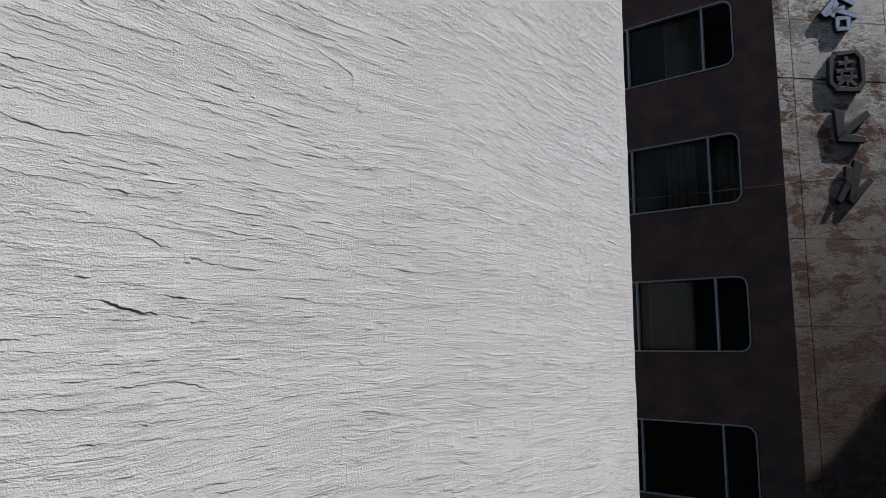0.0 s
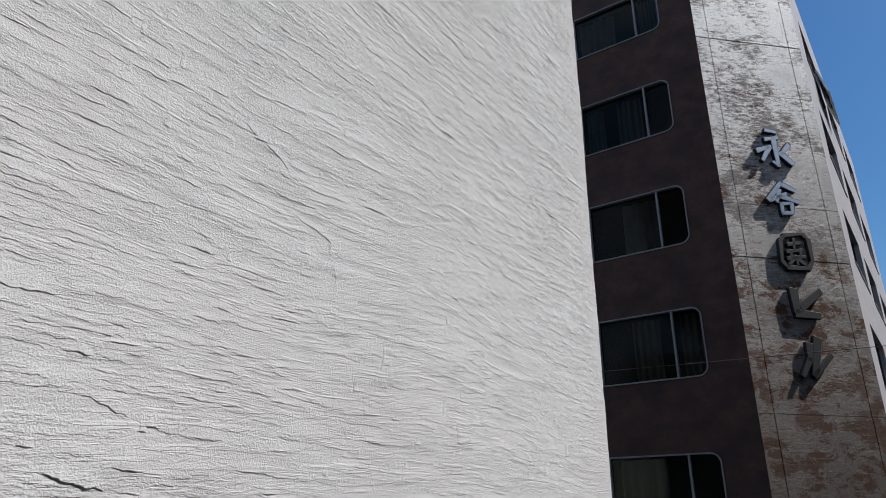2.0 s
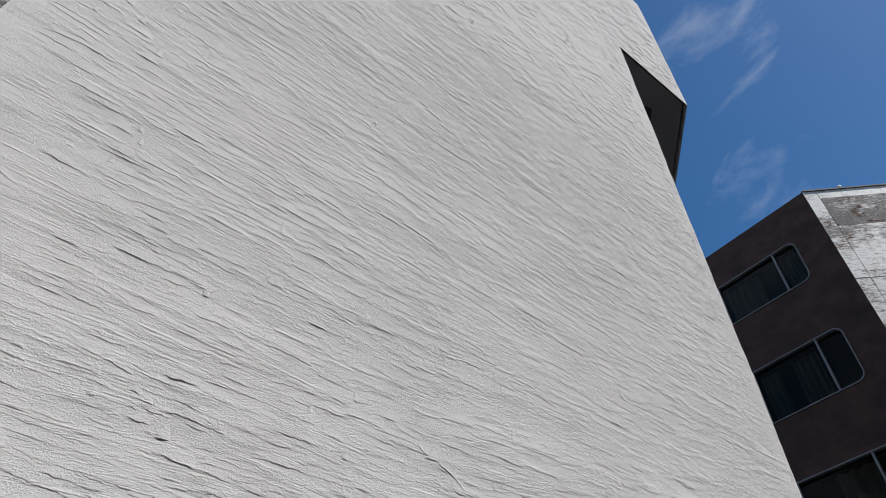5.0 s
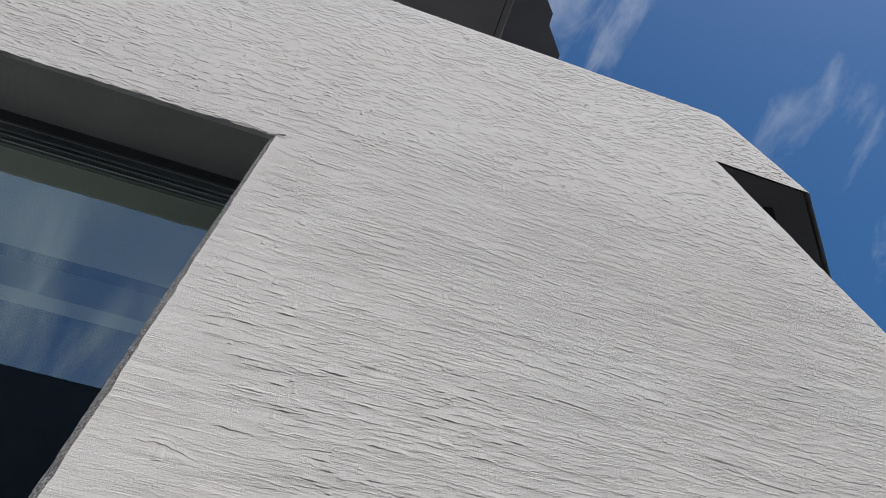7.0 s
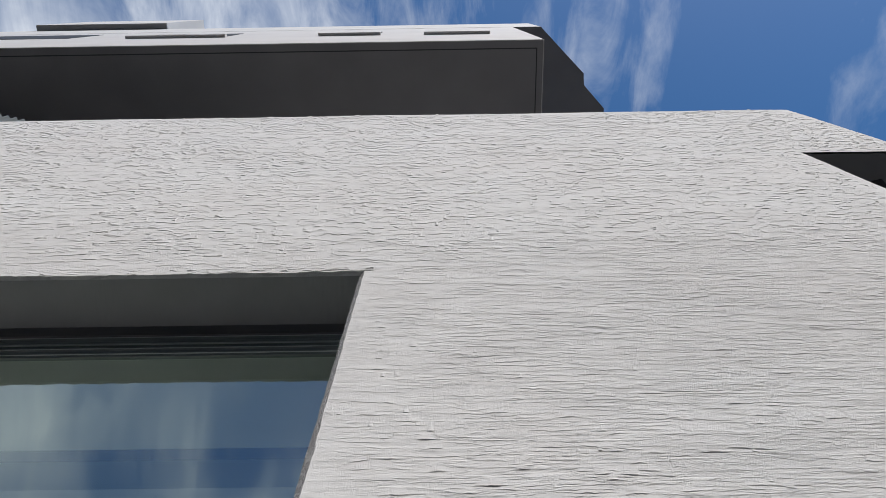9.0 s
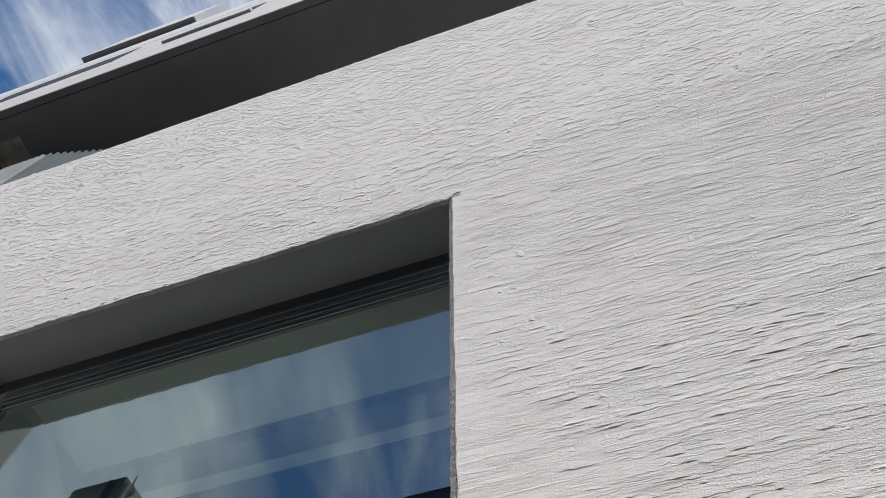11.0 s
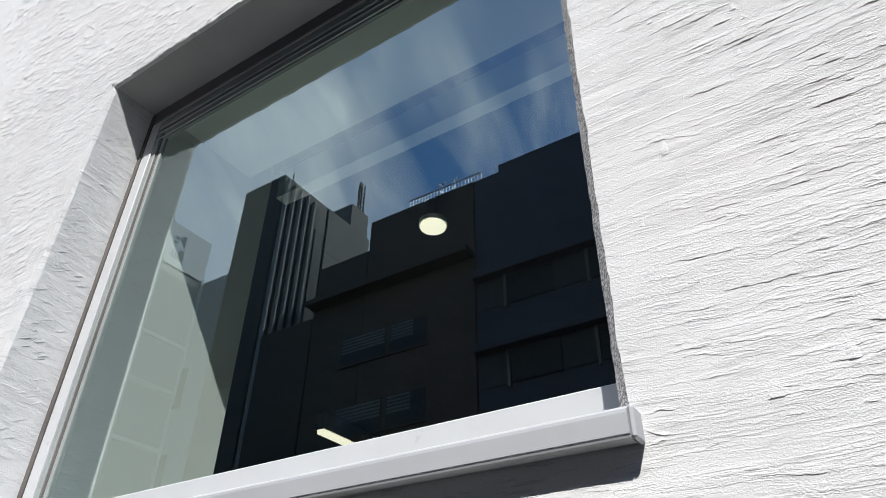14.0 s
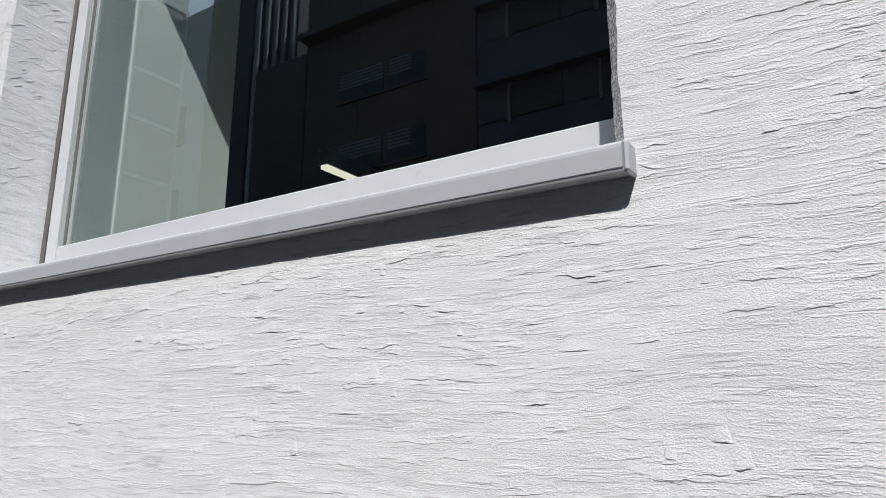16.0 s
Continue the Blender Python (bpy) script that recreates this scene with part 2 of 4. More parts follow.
M["hatch"] = simple("stained grey panel", (0.42, 0.39, 0.33), 0.6, var=0.35, scale=5)
M["metal"] = simple("bright metal", (0.62, 0.63, 0.64), 0.35, 0.7)
k = Mat("dark brown tile", rough=0.85, spec=0.3)
k.color(k.mix(k.span(k.noise(9, (1, 1, 3.5), 6, 0.7), 0.3, 0.7), k.mix(k.span(k.noise(1.3, (1, 1, 1.4), 6, 0.65), 0.35, 0.68), (0.135, 0.068, 0.050), (0.038, 0.025, 0.022)), (0.075, 0.044, 0.036)))
k.bump(k.noise(9, (1, 1, 5), 4), 0.3, 0.004)
M["brown"] = k.m
M["curtain_green"] = simple("grey-green curtain", (0.30, 0.34, 0.31), 0.9, bump=0)
M["curtain_grey"] = simple("grey-brown curtain", (0.34, 0.31, 0.30), 0.9, bump=0)
M["win_alu"] = simple("grey window aluminium", (0.26, 0.25, 0.245), 0.5, 0.1)
M["sign_face"] = simple("pale blue sign metal", (0.31, 0.385, 0.49), 0.5, 0.2)
M["sign_dark"] = simple("dark sign metal", (0.022, 0.022, 0.024), 0.6, 0.1)
M["pale"] = simple("pale facade", (0.42, 0.40, 0.41), 0.8, var=0.1)
M["pane_dim"] = simple("dim window pane", (0.026, 0.030, 0.034), 0.3, bump=0, spec=0.15)
M["asphalt"] = simple("asphalt", (0.045, 0.045, 0.047), 0.9, var=0.2, scale=4, bump=0.5, bscale=120)
M["paving"] = simple("dark asphalt paving", (0.050, 0.044, 0.039), 0.85, var=0.12, scale=2, bump=0.3)
M["facade_dark"] = simple("dark grey facade", (0.048, 0.036, 0.029), 0.7, var=0.12, scale=0.7)
M["facade_tower"] = simple("grey tower facade", (0.072, 0.063, 0.055), 0.7, var=0.1, scale=0.6)
M["facade_rib"] = simple("light concrete rib", (0.30, 0.29, 0.28), 0.8, var=0.1)
M["facade_brown"] = simple("dark brown tile facade", (0.066, 0.043, 0.033), 0.7, var=0.15, scale=0.7)
M["facade_blue"] = simple("blue-grey facade", (0.036, 0.037, 0.056), 0.6, var=0.12, scale=0.7)
M["facade_beige"] = simple("beige facade", (0.17, 0.155, 0.14), 0.8, var=0.12, scale=0.7)
M["blind"] = simple("pale blind slats", (0.14, 0.155, 0.15), 0.7)
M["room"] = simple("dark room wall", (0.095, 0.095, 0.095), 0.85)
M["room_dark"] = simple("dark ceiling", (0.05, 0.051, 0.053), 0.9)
M["room_white"] = simple("white painted partition", (0.74, 0.77, 0.74), 0.8, var=0.03)
M["room_floor"] = simple("pale floor", (0.66, 0.68, 0.64), 0.6)
M["ceil_white"] = simple("white ceiling board", (0.82, 0.85, 0.83), 0.9, var=0.03)
M["sign_white"] = simple("white sign panel", (0.75, 0.76, 0.76), 0.45, var=0.04)
M["text_grey"] = simple("grey lettering", (0.48, 0.49, 0.50), 0.5, bump=0)


def glowing(name, color, strength):
    k = Mat(name, color, 0.5)
    k.b.inputs["Emission Color"].default_value = (*color, 1)
    k.b.inputs["Emission Strength"].default_value = strength
    return k.m


M["lamp"] = glowing("lit lamp diffuser", (1.0, 0.88, 0.70), 1.05)


def glass_material(name, tint, ior, shine=(0.86, 1.0, 0.93)):
    m = bpy.data.materials.new(name)
    m.use_nodes = True
    n, l = m.node_tree.nodes, m.node_tree.links
    n.clear()
    o, mx, tr, gl, fr = (n.new(k) for k in ("ShaderNodeOutputMaterial", "ShaderNodeMixShader", "ShaderNodeBsdfTransparent",
                                            "ShaderNodeBsdfGlossy", "ShaderNodeFresnel"))
    tr.inputs["Color"].default_value = (*tint, 1)
    gl.inputs["Roughness"].default_value = 0.0
    gl.inputs["Color"].default_value = (*shine, 1)
    fr.inputs["IOR"].default_value = ior
    l.new(fr.outputs[0], mx.inputs[0])
    l.new(tr.outputs[0], mx.inputs[1])
    l.new(gl.outputs[0], mx.inputs[2])
    l.new(mx.outputs[0], o.inputs[0])
    return m


M["glass"] = glass_material("coated window glass", (0.82, 0.93, 0.885), 3.2, (0.79, 0.93, 0.94))
M["glass_dark"] = glass_material("dark window glass", (0.62, 0.64, 0.62), 1.42, (0.30, 0.27, 0.24))


def concrete_material(name, cover):
    """Old white paint on concrete, worn off in level scuffs down to brown; less of it lower down, and a darker brown
    towards the foot.
    """
    k = Mat(name, rough=0.7, spec=0.5)
    sep = k.n.new("ShaderNodeSeparateXYZ")
    k.l.new(k.tc.outputs["Object"], sep.inputs[0])
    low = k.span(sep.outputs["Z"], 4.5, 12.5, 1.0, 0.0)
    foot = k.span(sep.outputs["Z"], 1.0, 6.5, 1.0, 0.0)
    broad = k.noise(0.55, (1, 1, 1.5), 4, 0.6, 0.3, (6, 2, 3))
    scuff = k.noise(4.0, (1, 1, 3.4), 12, 0.75, 0.25, (4, 2, 1))
    fine = k.noise(11, (1, 1, 3.0), 8, 0.75, 0.3, (9, 5, 8))
    # how much paint is left
    left = k.math('ADD', k.math('MULTIPLY', broad, 0.8), k.math('ADD', scuff, k.math('MULTIPLY', fine, 0.60)))
    left = k.math('SUBTRACT', left, k.math('MULTIPLY', low, 0.10))
    bare = k.mix(k.span(fine, 0.35, 0.65), (0.165, 0.138, 0.120), (0.31, 0.275, 0.245))
    rust = k.noise(1.3, (1, 1, 1.7), 9, 0.72, 0.3, (7, 3, 5))
    rust = k.math('ADD', rust, k.math('MULTIPLY', low, 0.075))
    bare = k.mix(k.span(rust, 0.55, 0.60), bare, (0.115, 0.050, 0.024))
    paint = k.mix(k.span(fine, 0.32, 0.68), (0.78, 0.76, 0.72), (0.54, 0.51, 0.47))
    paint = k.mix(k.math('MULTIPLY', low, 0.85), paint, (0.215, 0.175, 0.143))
    shown = k.span(left, cover - 0.04, cover + 0.13)
    c = k.mix(shown, bare, paint)
    c = k.mix(k.math('MULTIPLY', k.span(rust, 0.585, 0.625), k.span(low, 0, 1, 0.15, 0.95)), c, (0.095, 0.040, 0.018))
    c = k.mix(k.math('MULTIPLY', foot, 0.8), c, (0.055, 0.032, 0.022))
    # dark drips and cracks
    drip = k.noise(5.0, (2.2, 2.2, 0.25), 5, 0.6, 0.2, (1, 8, 2))
    c = k.mix(k.span(drip, 0.60, 0.74, 0, 0.5), c, (0.07, 0.055, 0.045))
    k.color(c)
    k.rough(k.span(shown, 0, 1, 0.85, 0.42))
    k.bump(k.math('ADD', shown, k.noise(30, (1, 1, 1), 5)), 0.5, 0.006)
    return k.m


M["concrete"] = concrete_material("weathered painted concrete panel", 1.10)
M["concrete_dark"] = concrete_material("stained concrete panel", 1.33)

# ================= building helpers =================


def mesh_of(name, bm, material, smooth=False):
    me = bpy.data.meshes.new(name)
    bm.normal_update()
    bm.to_mesh(me)
    bm.free()
    me.materials.append(material)
    if smooth:
        me.shade_smooth()
    return me


def part(name, bm, material, parent=None, label="", smooth=False):
    ob = new(name, mesh_of(name, bm, material, smooth))
    if parent is not None:
        ob.parent = parent
    if label:
        ob["label"] = label
    return ob


def box(bm, x0, x1, y0, y1, z0, z1, bevel=0.0):
    """A box between two corners, its edges bevelled."""
    r = bmesh.ops.create_cube(bm, size=1.0, matrix=Matrix.LocRotScale(((x0 + x1) / 2, (y0 + y1) / 2, (z0 + z1) / 2), None,
                                                                     (abs(x1 - x0), abs(y1 - y0), abs(z1 - z0))))
    if bevel:
        vs = set(r["verts"])
        es = [e for e in bm.edges if e.verts[0] in vs and e.verts[1] in vs]
        bmesh.ops.bevel(bm, geom=es, offset=bevel, segments=1, affect='EDGES')
    return bm


def boxed(*args, bevel=0.0):
    return box(bmesh.new(), *args, bevel=bevel)


def prism(bm, outline, z0, z1):
    """An upright prism over a plan outline."""
    a = [bm.verts.new((x, y, z0)) for x, y in outline]
    b = [bm.verts.new((x, y, z1)) for x, y in outline]
    n = len(outline)
    for i in range(n):
        bm.faces.new((a[i], a[(i + 1) % n], b[(i + 1) % n], b[i]))
    bm.faces.new(b)
    bm.faces.new(a[::-1])
    bmesh.ops.recalc_face_normals(bm, faces=bm.faces[:])
    return bm


def extruded(profile, x0, x1):
    """A profile in (y, z) drawn along x."""
    bm = bmesh.new()
    a = [bm.verts.new((x0, y, z)) for y, z in profile]
    b = [bm.verts.new((x1, y, z)) for y, z in profile]
    n = len(profile)
    for i in range(n):
        bm.faces.new((a[i], a[(i + 1) % n], b[(i + 1) % n], b[i]))
    bm.faces.new(b)
    bm.faces.new(a[::-1])
    bmesh.ops.recalc_face_normals(bm, faces=bm.faces[:])
    return bm


def empty(name, label="", category="", group="", kind="", at=(0, 0, 0)):
    ob = new(name)
    ob.location = at
    return tagged(ob, label, category, group, kind)


# ================= plan =================
WX0, WX1 = -2.574, -0.316          # window opening across
WZ0, WZ1 = 2.03, 4.121             # and up
EDGE = 2.422                       # right end of the lower wall
BAY, BAY_Z = 3.20, 6.18            # overhanging corner above it
TOP = 8.03                         # parapet
REVEAL = 0.225
LEFT = -14.0

# ---- ground ----


def ground_sheet():
    bm = bmesh.new()
    rows = []
    for y in (-400, -13, 0, 400):
        rows.append([bm.verts.new((x, y, z)) for x, z in ((-400, 0), (3.5, 0), (8, -1.3), (14, -3.6), (400, -3.6))])
    for a, b in zip(rows, rows[1:]):
        for i in range(4):
            bm.faces.new((a[i], a[i + 1], b[i + 1], b[i]))
    return bm


tagged(part("ground", ground_sheet(), M["asphalt"]), "grey asphalt ground", "ground", kind="structure")
for nm, y0, y1 in (("pavement", -3.0, -0.02), ("pavement", -13.0, -10.4)):
    tagged(part(nm, boxed(-70, 3.4, y0, y1, 0.004, 0.15, bevel=0.015), M["paving"]), "dark asphalt pavement with a kerb", "pavement", kind="structure")


# ---- plastered front wall ----
def waviness(x, z):
    """How far the plaster stands out from the plane, in metres."""
    v = noise.noise((x * 1.1, 3.1, z * 1.7)) * 0.004
    v += noise.noise((x * 3.0, 7.7, z * 9.0)) * 0.0016
    return v + noise.noise((x * 7.0, 1.7, z * 26.0)) * 0.0010


def ragged(a, seed, size=0.004):
    return (noise.noise((a * 17, seed, 0.3)) * 0.6 + noise.noise((a * 55, seed, 4.3)) * 0.5 + noise.noise((a * 140, seed, 7.1)) * 0.4) * size


def steps(a, b, n):
    return [a + (b - a) * i / n for i in range(n)]


def front_wall():
    xs = steps(LEFT, -4.0, 40) + steps(-4.0, WX0, 48) + steps(WX0, WX1, 170) + steps(WX1, EDGE, 92) + steps(EDGE, BAY, 26) + [BAY]
    zs = steps(0, 1.0, 5) + steps(1.0, WZ0, 50) + steps(WZ0, WZ1, 100) + steps(WZ1, BAY_Z, 80) + steps(BAY_Z, TOP, 60) + [TOP]
    near = lambda a, b: abs(a - b) < 1e-6  # noqa: E731
    verts, faces, at = [], [], {}
    for i, x in enumerate(xs):
        for j, z in enumerate(zs):
            if x > EDGE + 1e-6 and z < BAY_Z - 1e-6:
                continue
            if WX0 + 1e-6 < x < WX1 - 1e-6 and WZ0 + 1e-6 < z < WZ1 - 1e-6:
                continue
            px, pz = x, z
            hole = WX0 - 1e-6 <= x <= WX1 + 1e-6 and WZ0 - 1e-6 <= z <= WZ1 + 1e-6
            if hole and near(z, WZ1):
                pz += ragged(x, 1.0, 0.012 + 0.010 * max(0.0, 1 - min(x - WX0, WX1 - x) / 0.22))
            if hole and (near(x, WX1) or near(x, WX0)):
                px += ragged(z, x, 0.005)
            if near(x, EDGE) and z < BAY_Z:
                px += ragged(z, 9.0)
            if near(z, TOP):
                pz += ragged(x, 12.0)
            if near(x, BAY):
                px += ragged(z, 15.0)
            if near(z, BAY_Z) and x > EDGE:
                pz += ragged(x, 18.0)
            at[i, j] = len(verts)
            verts.append((px, -waviness(px, pz), pz))
    for i in range(len(xs) - 1):
        for j in range(len(zs) - 1):
            mx, mz = (xs[i] + xs[i + 1]) / 2, (zs[j] + zs[j + 1]) / 2
            if (WX0 < mx < WX1 and WZ0 < mz < WZ1) or (mx > EDGE and mz < BAY_Z):
                continue
            faces.append((at[i, j], at[i + 1, j], at[i + 1, j + 1], at[i, j + 1]))
    # round the opening: a worn arris, then the reveal
    ix = [i for i, x in enumerate(xs) if WX0 - 1e-6 <= x <= WX1 + 1e-6]
    jz = [j for j, z in enumerate(zs) if WZ0 - 1e-6 <= z <= WZ1 + 1e-6]
    loop = [(i, jz[0]) for i in ix] + [(ix[-1], j) for j in jz[1:]] + [(i, jz[-1]) for i in ix[-2::-1]] + [(ix[0], j) for j in jz[-2:0:-1]]
    rings = [[at[k] for k in loop]]
    lo, hi = (WX0 + 0.010, WZ0 + 0.005), (WX1 - 0.019, WZ1 - 0.006)
    for y in (0.016, 0.07, 0.13, 0.18, REVEAL):
        ring = []
        for i, j in loop:
            x = lo[0] + (hi[0] - lo[0]) * (xs[i] - WX0) / (WX1 - WX0)
            z = lo[1] + (hi[1] - lo[1]) * (zs[j] - WZ0) / (WZ1 - WZ0)
            w = 0.003 if y < 0.02 and i == ix[-1] else 0.0022
            x += ragged(z * 1.3 + y * 5, 2.0, w) if i in (ix[0], ix[-1]) else 0
            z += ragged(x * 1.3 + y * 5, 5.0, w) if j in (jz[0], jz[-1]) else 0
            ring.append(len(verts))
            verts.append((x, y, z))
        rings.append(ring)
    broken, smooth = [], []
    for n, (a, b) in enumerate(zip(rings, rings[1:])):
        for k in range(len(a)):
            q = (k + 1) % len(a)
            if n == 0 and loop[k][0] == loop[q][0] == ix[-1]:
                broken.append(len(faces))
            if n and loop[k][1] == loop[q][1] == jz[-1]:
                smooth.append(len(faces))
            faces.append((a[k], a[q], b[q], b[k]))
    # returns at the right end, the bay's underside and the parapet's coping
    def band(keys, dx, dy, dz):
        base = [at[k] for k in keys]
        far = []
        for v in base:
            far.append(len(verts))
            verts.append((verts[v][0] + dx, verts[v][1] + dy, verts[v][2] + dz))
        for k in range(len(base) - 1):
            faces.append((base[k], base[k + 1], far[k + 1], far[k]))
    ie, jb, jt = xs.index(EDGE), zs.index(BAY_Z), len(zs) - 1
    band([(ie, j) for j in range(jb + 1)], 0, 0.30, 0)
    band([(i, jt) for i in range(len(xs))], 0, 0.22, 0.0)
    band([(len(xs) - 1, j) for j in range(jb, jt + 1)], 2.5, 2.5, 0)
    me = bpy.data.meshes.new("wall_front")
    me.from_pydata(verts, [], faces)
    bm = bmesh.new()
    bm.from_mesh(me)
    bmesh.ops.recalc_face_normals(bm, faces=bm.faces[:])
    bm.to_mesh(me)
    bm.free()
    me.materials.append(M["plaster"])
    me.materials.append(M["arris"])
    for f in broken:
        me.polygons[f].material_index = 1
    # underside of the head, greyed for shade
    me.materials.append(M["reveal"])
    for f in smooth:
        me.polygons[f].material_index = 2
    return new("wall_front", me)


wall = tagged(front_wall(), "white trowelled plaster wall with a deep window opening", "wall", kind="structure")


# trowel lips: thin overlapping edges of plaster, lying level
def trowel_lips():
    rng = random.Random(11)
    verts, faces = [], []

    def lip(x, z, length, drop, out, wig, ramp=6.0):
        n = max(5, min(70, int(length / (0.0035 if z < 2.9 else 0.006 if z < 4.5 else 0.009))))
        ph, start = rng.random() * 90, len(verts)
        for i in range(n + 1):
            s = i / n
            px = x + (s - 0.5) * length
            pz = z - (s - 0.5) * drop + noise.noise((px * 9, ph, 0)) * wig + noise.noise((px * 170, ph, 2)) * min(0.0020, 0.35 * wig) + noise.noise((px * 60, ph, 6)) * min(0.0045, 0.5 * wig)
            body = out * math.sin(math.pi * s) ** 0.65
            d = body * max(0.06, 0.62 + 1.0 * noise.noise((px * 30, ph, 5)) + 0.25 * noise.noise((px * 120, ph, 8)))
            y = -waviness(px, pz)
            verts.append((px, y + 0.0008, pz + 0.003 + ramp * body))
            verts.append((px, y - d, pz))
            verts.append((px, y + 0.0008, pz + 0.0006))
        for i in range(n):
            a, b = start + 3 * i, start + 3 * i + 3
            faces.append((a, b, b + 1, a + 1))
            faces.append((a + 1, b + 1, b + 2, a + 2))

    def free(x, z, length):
        x0, x1 = x - length / 2, x + length / 2
        if x1 > BAY - 0.02 or (x1 > EDGE - 0.02 and z < BAY_Z + 0.03) or z > TOP - 0.04:
            return False
        return not (x1 > WX0 - 0.02 and x0 < WX1 + 0.02 and WZ0 - 0.10 < z < WZ1 + 0.03)

    # short dashes where the coat has torn, thickest high up
    for x0, x1, z0, z1, count, lo, hi in ((-3.6, EDGE, 1.0, 2.7, 4200, 0.0007, 0.0022), (0.0, EDGE, 1.0, 2.9, 3800, 0.0007, 0.0022), (-3.6, EDGE, 2.7, 4.3, 8200, 0.0008, 0.0024), (-4.0, BAY, 4.3, 6.0, 10500, 0.0014, 0.0042),
                                          (-5.0, BAY, 6.0, TOP, 12000, 0.0017, 0.0048), (-9.5, -3.6, 3.0, TOP, 9000, 0.0012, 0.0034)):
        for _ in range(count):
            x, z = rng.uniform(x0, x1), rng.uniform(z0, z1)
            if noise.noise((x * 1.3, 20, z * 2.6)) < rng.uniform(-1.1, 0.2):
                continue
            length = 0.014 + 0.13 * rng.random() ** 2.2 if z < 4.3 else 0.014 + 0.08 * rng.random() ** 1.7
            if not free(x, z, length):
                continue
            tilt = noise.noise((x * 0.8, 31, z * 1.1)) * 0.2 + 0.05 * rng.gauss(0, 1)
            lip(x, z, length, length * tilt, lo + (hi - lo) * rng.random() ** 2.5, 0.005, 20.0)
    # long thin drag lines
    for x0, x1, z0, z1, count, out in ((-3.4, EDGE, 1.0, 2.9, 2300, 0.0009), (0.0, EDGE, 1.0, 4.5, 2600, 0.0011), (-3.4, EDGE, 2.9, 4.5, 1700, 0.0012), (-4.0, BAY, 4.5, TOP, 700, 0.0015)):
        for _ in range(count):
            x, z, length = rng.uniform(x0, x1), rng.uniform(z0, z1), 0.08 + 0.26 * rng.random() ** 1.5
            if free(x, z, length + 0.02):
                tilt = noise.noise((x * 0.8, 31, z * 1.1)) * 0.2 + 0.03 * rng.gauss(0, 1)
                lip(x, z, length, length * tilt, out * (0.5 + 0.7 * rng.random()), 0.007, 22.0)
    # the same in the window's left reveal
    for _ in range(100):
        y0, z0, length = rng.uniform(0.03, 0.19), rng.uniform(2.2, 4.0), rng.uniform(0.015, 0.05)
        start, ph, n, out = len(verts), rng.random() * 90, 8, 0.0004 + 0.0014 * rng.random() ** 3
        for i in range(n + 1):
            py = y0 + (i / n - 0.5) * length
            pz = z0 + (i / n - 0.5) * length * 0.5 + noise.noise((py * 60, ph, 0)) * 0.003
            d = out * math.sin(math.pi * i / n) ** 0.7 * (0.7 + 0.6 * noise.noise((py * 90, ph, 3)))
            verts.extend(((WX0 + 0.0105, py, pz + 0.003 + 6 * d), (WX0 + 0.0105 + d, py, pz), (WX0 + 0.0105, py, pz + 0.0006)))
        for i in range(n):
            a, b = start + 3 * i, start + 3 * i + 3
            faces.append((a, b, b + 1, a + 1))
            faces.append((a + 1, b + 1, b + 2, a + 2))
    for _ in range(620):
        x, z = rng.uniform(-3.2, EDGE - 0.1), (rng.uniform(1.0, 2.9) if rng.random() < 0.6 else rng.uniform(2.9, TOP))
        length = 0.05 + 0.22 * rng.random() ** 1.6
        if free(x, z, length + 0.02):
            tilt = noise.noise((x * 0.8, 31, z * 1.1)) * 0.3 + 0.08 * rng.gauss(0, 1)
            lip(x, z, length, length * tilt, 0.0006 + 0.0014 * rng.random() ** 2.5, 0.014, 20.0)
    # the most marked ones
    for x, z, length, drop, out in ((0.62, 1.75, 0.24, 0.04, 0.004), (0.56, 1.65, 0.20, 0.03, 0.004), (0.41, 1.90, 0.20, 0.01, 0.003),
                                    (0.62, 1.53, 0.21, 0.045, 0.003), (0.83, 2.26, 0.10, 0.02, 0.003), (0.95, 2.17, 0.16, 0.04, 0.003),
                                    (-0.80, 1.727, 0.11, 0.01, 0.003), (-0.28, 1.523, 0.13, 0.014, 0.003), (-0.16, 2.513, 0.13, 0.025, 0.0025),
                                    (-0.09, 2.29, 0.07, 0.012, 0.0018), (-0.10, 2.318, 0.11, 0.018, 0.0016), (0.80, 2.30, 0.15, 0.09, 0.0035)):
        lip(x, z, length, drop, out * 0.72, 0.020, 16.0)
    # cracks running from the sill's end
    for x, z, length, drop, out in ((-0.262, 2.008, 0.07, -0.006, 0.0010), (-0.278, 1.980, 0.04, 0.012, 0.0014), (-0.281, 1.966, 0.03, -0.006, 0.0018), (-0.16, 2.085, 0.15, 0.02, 0.0010), (-0.276, 1.952, 0.035, -0.008, 0.0012)):
        lip(x, z, length, drop, out, 0.012, 10.0)
    # a butt joint between two coats, running down below the sill
    start = len(verts)
    for i in range(61):
        pz = 1.83 - 0.30 * i / 60
        px = -0.372 + 0.012 * i / 60 + noise.noise((pz * 40, 3, 1)) * 0.0015 + noise.noise((pz * 160, 5, 2)) * 0.0012
        y = -waviness(px, pz)
        d = 0.0010 * max(0.0, 0.5 + 1.2 * noise.noise((pz * 45, 8, 8)))
        verts.extend(((px + 0.03, y + 0.0008, pz), (px, y - d, pz), (px - 0.0008, y + 0.0008, pz)))
    for i in range(60):
        a, b = start + 3 * i, start + 3 * i + 3
        faces.append((a, b, b + 1, a + 1))
        faces.append((a + 1, b + 1, b + 2, a + 2))
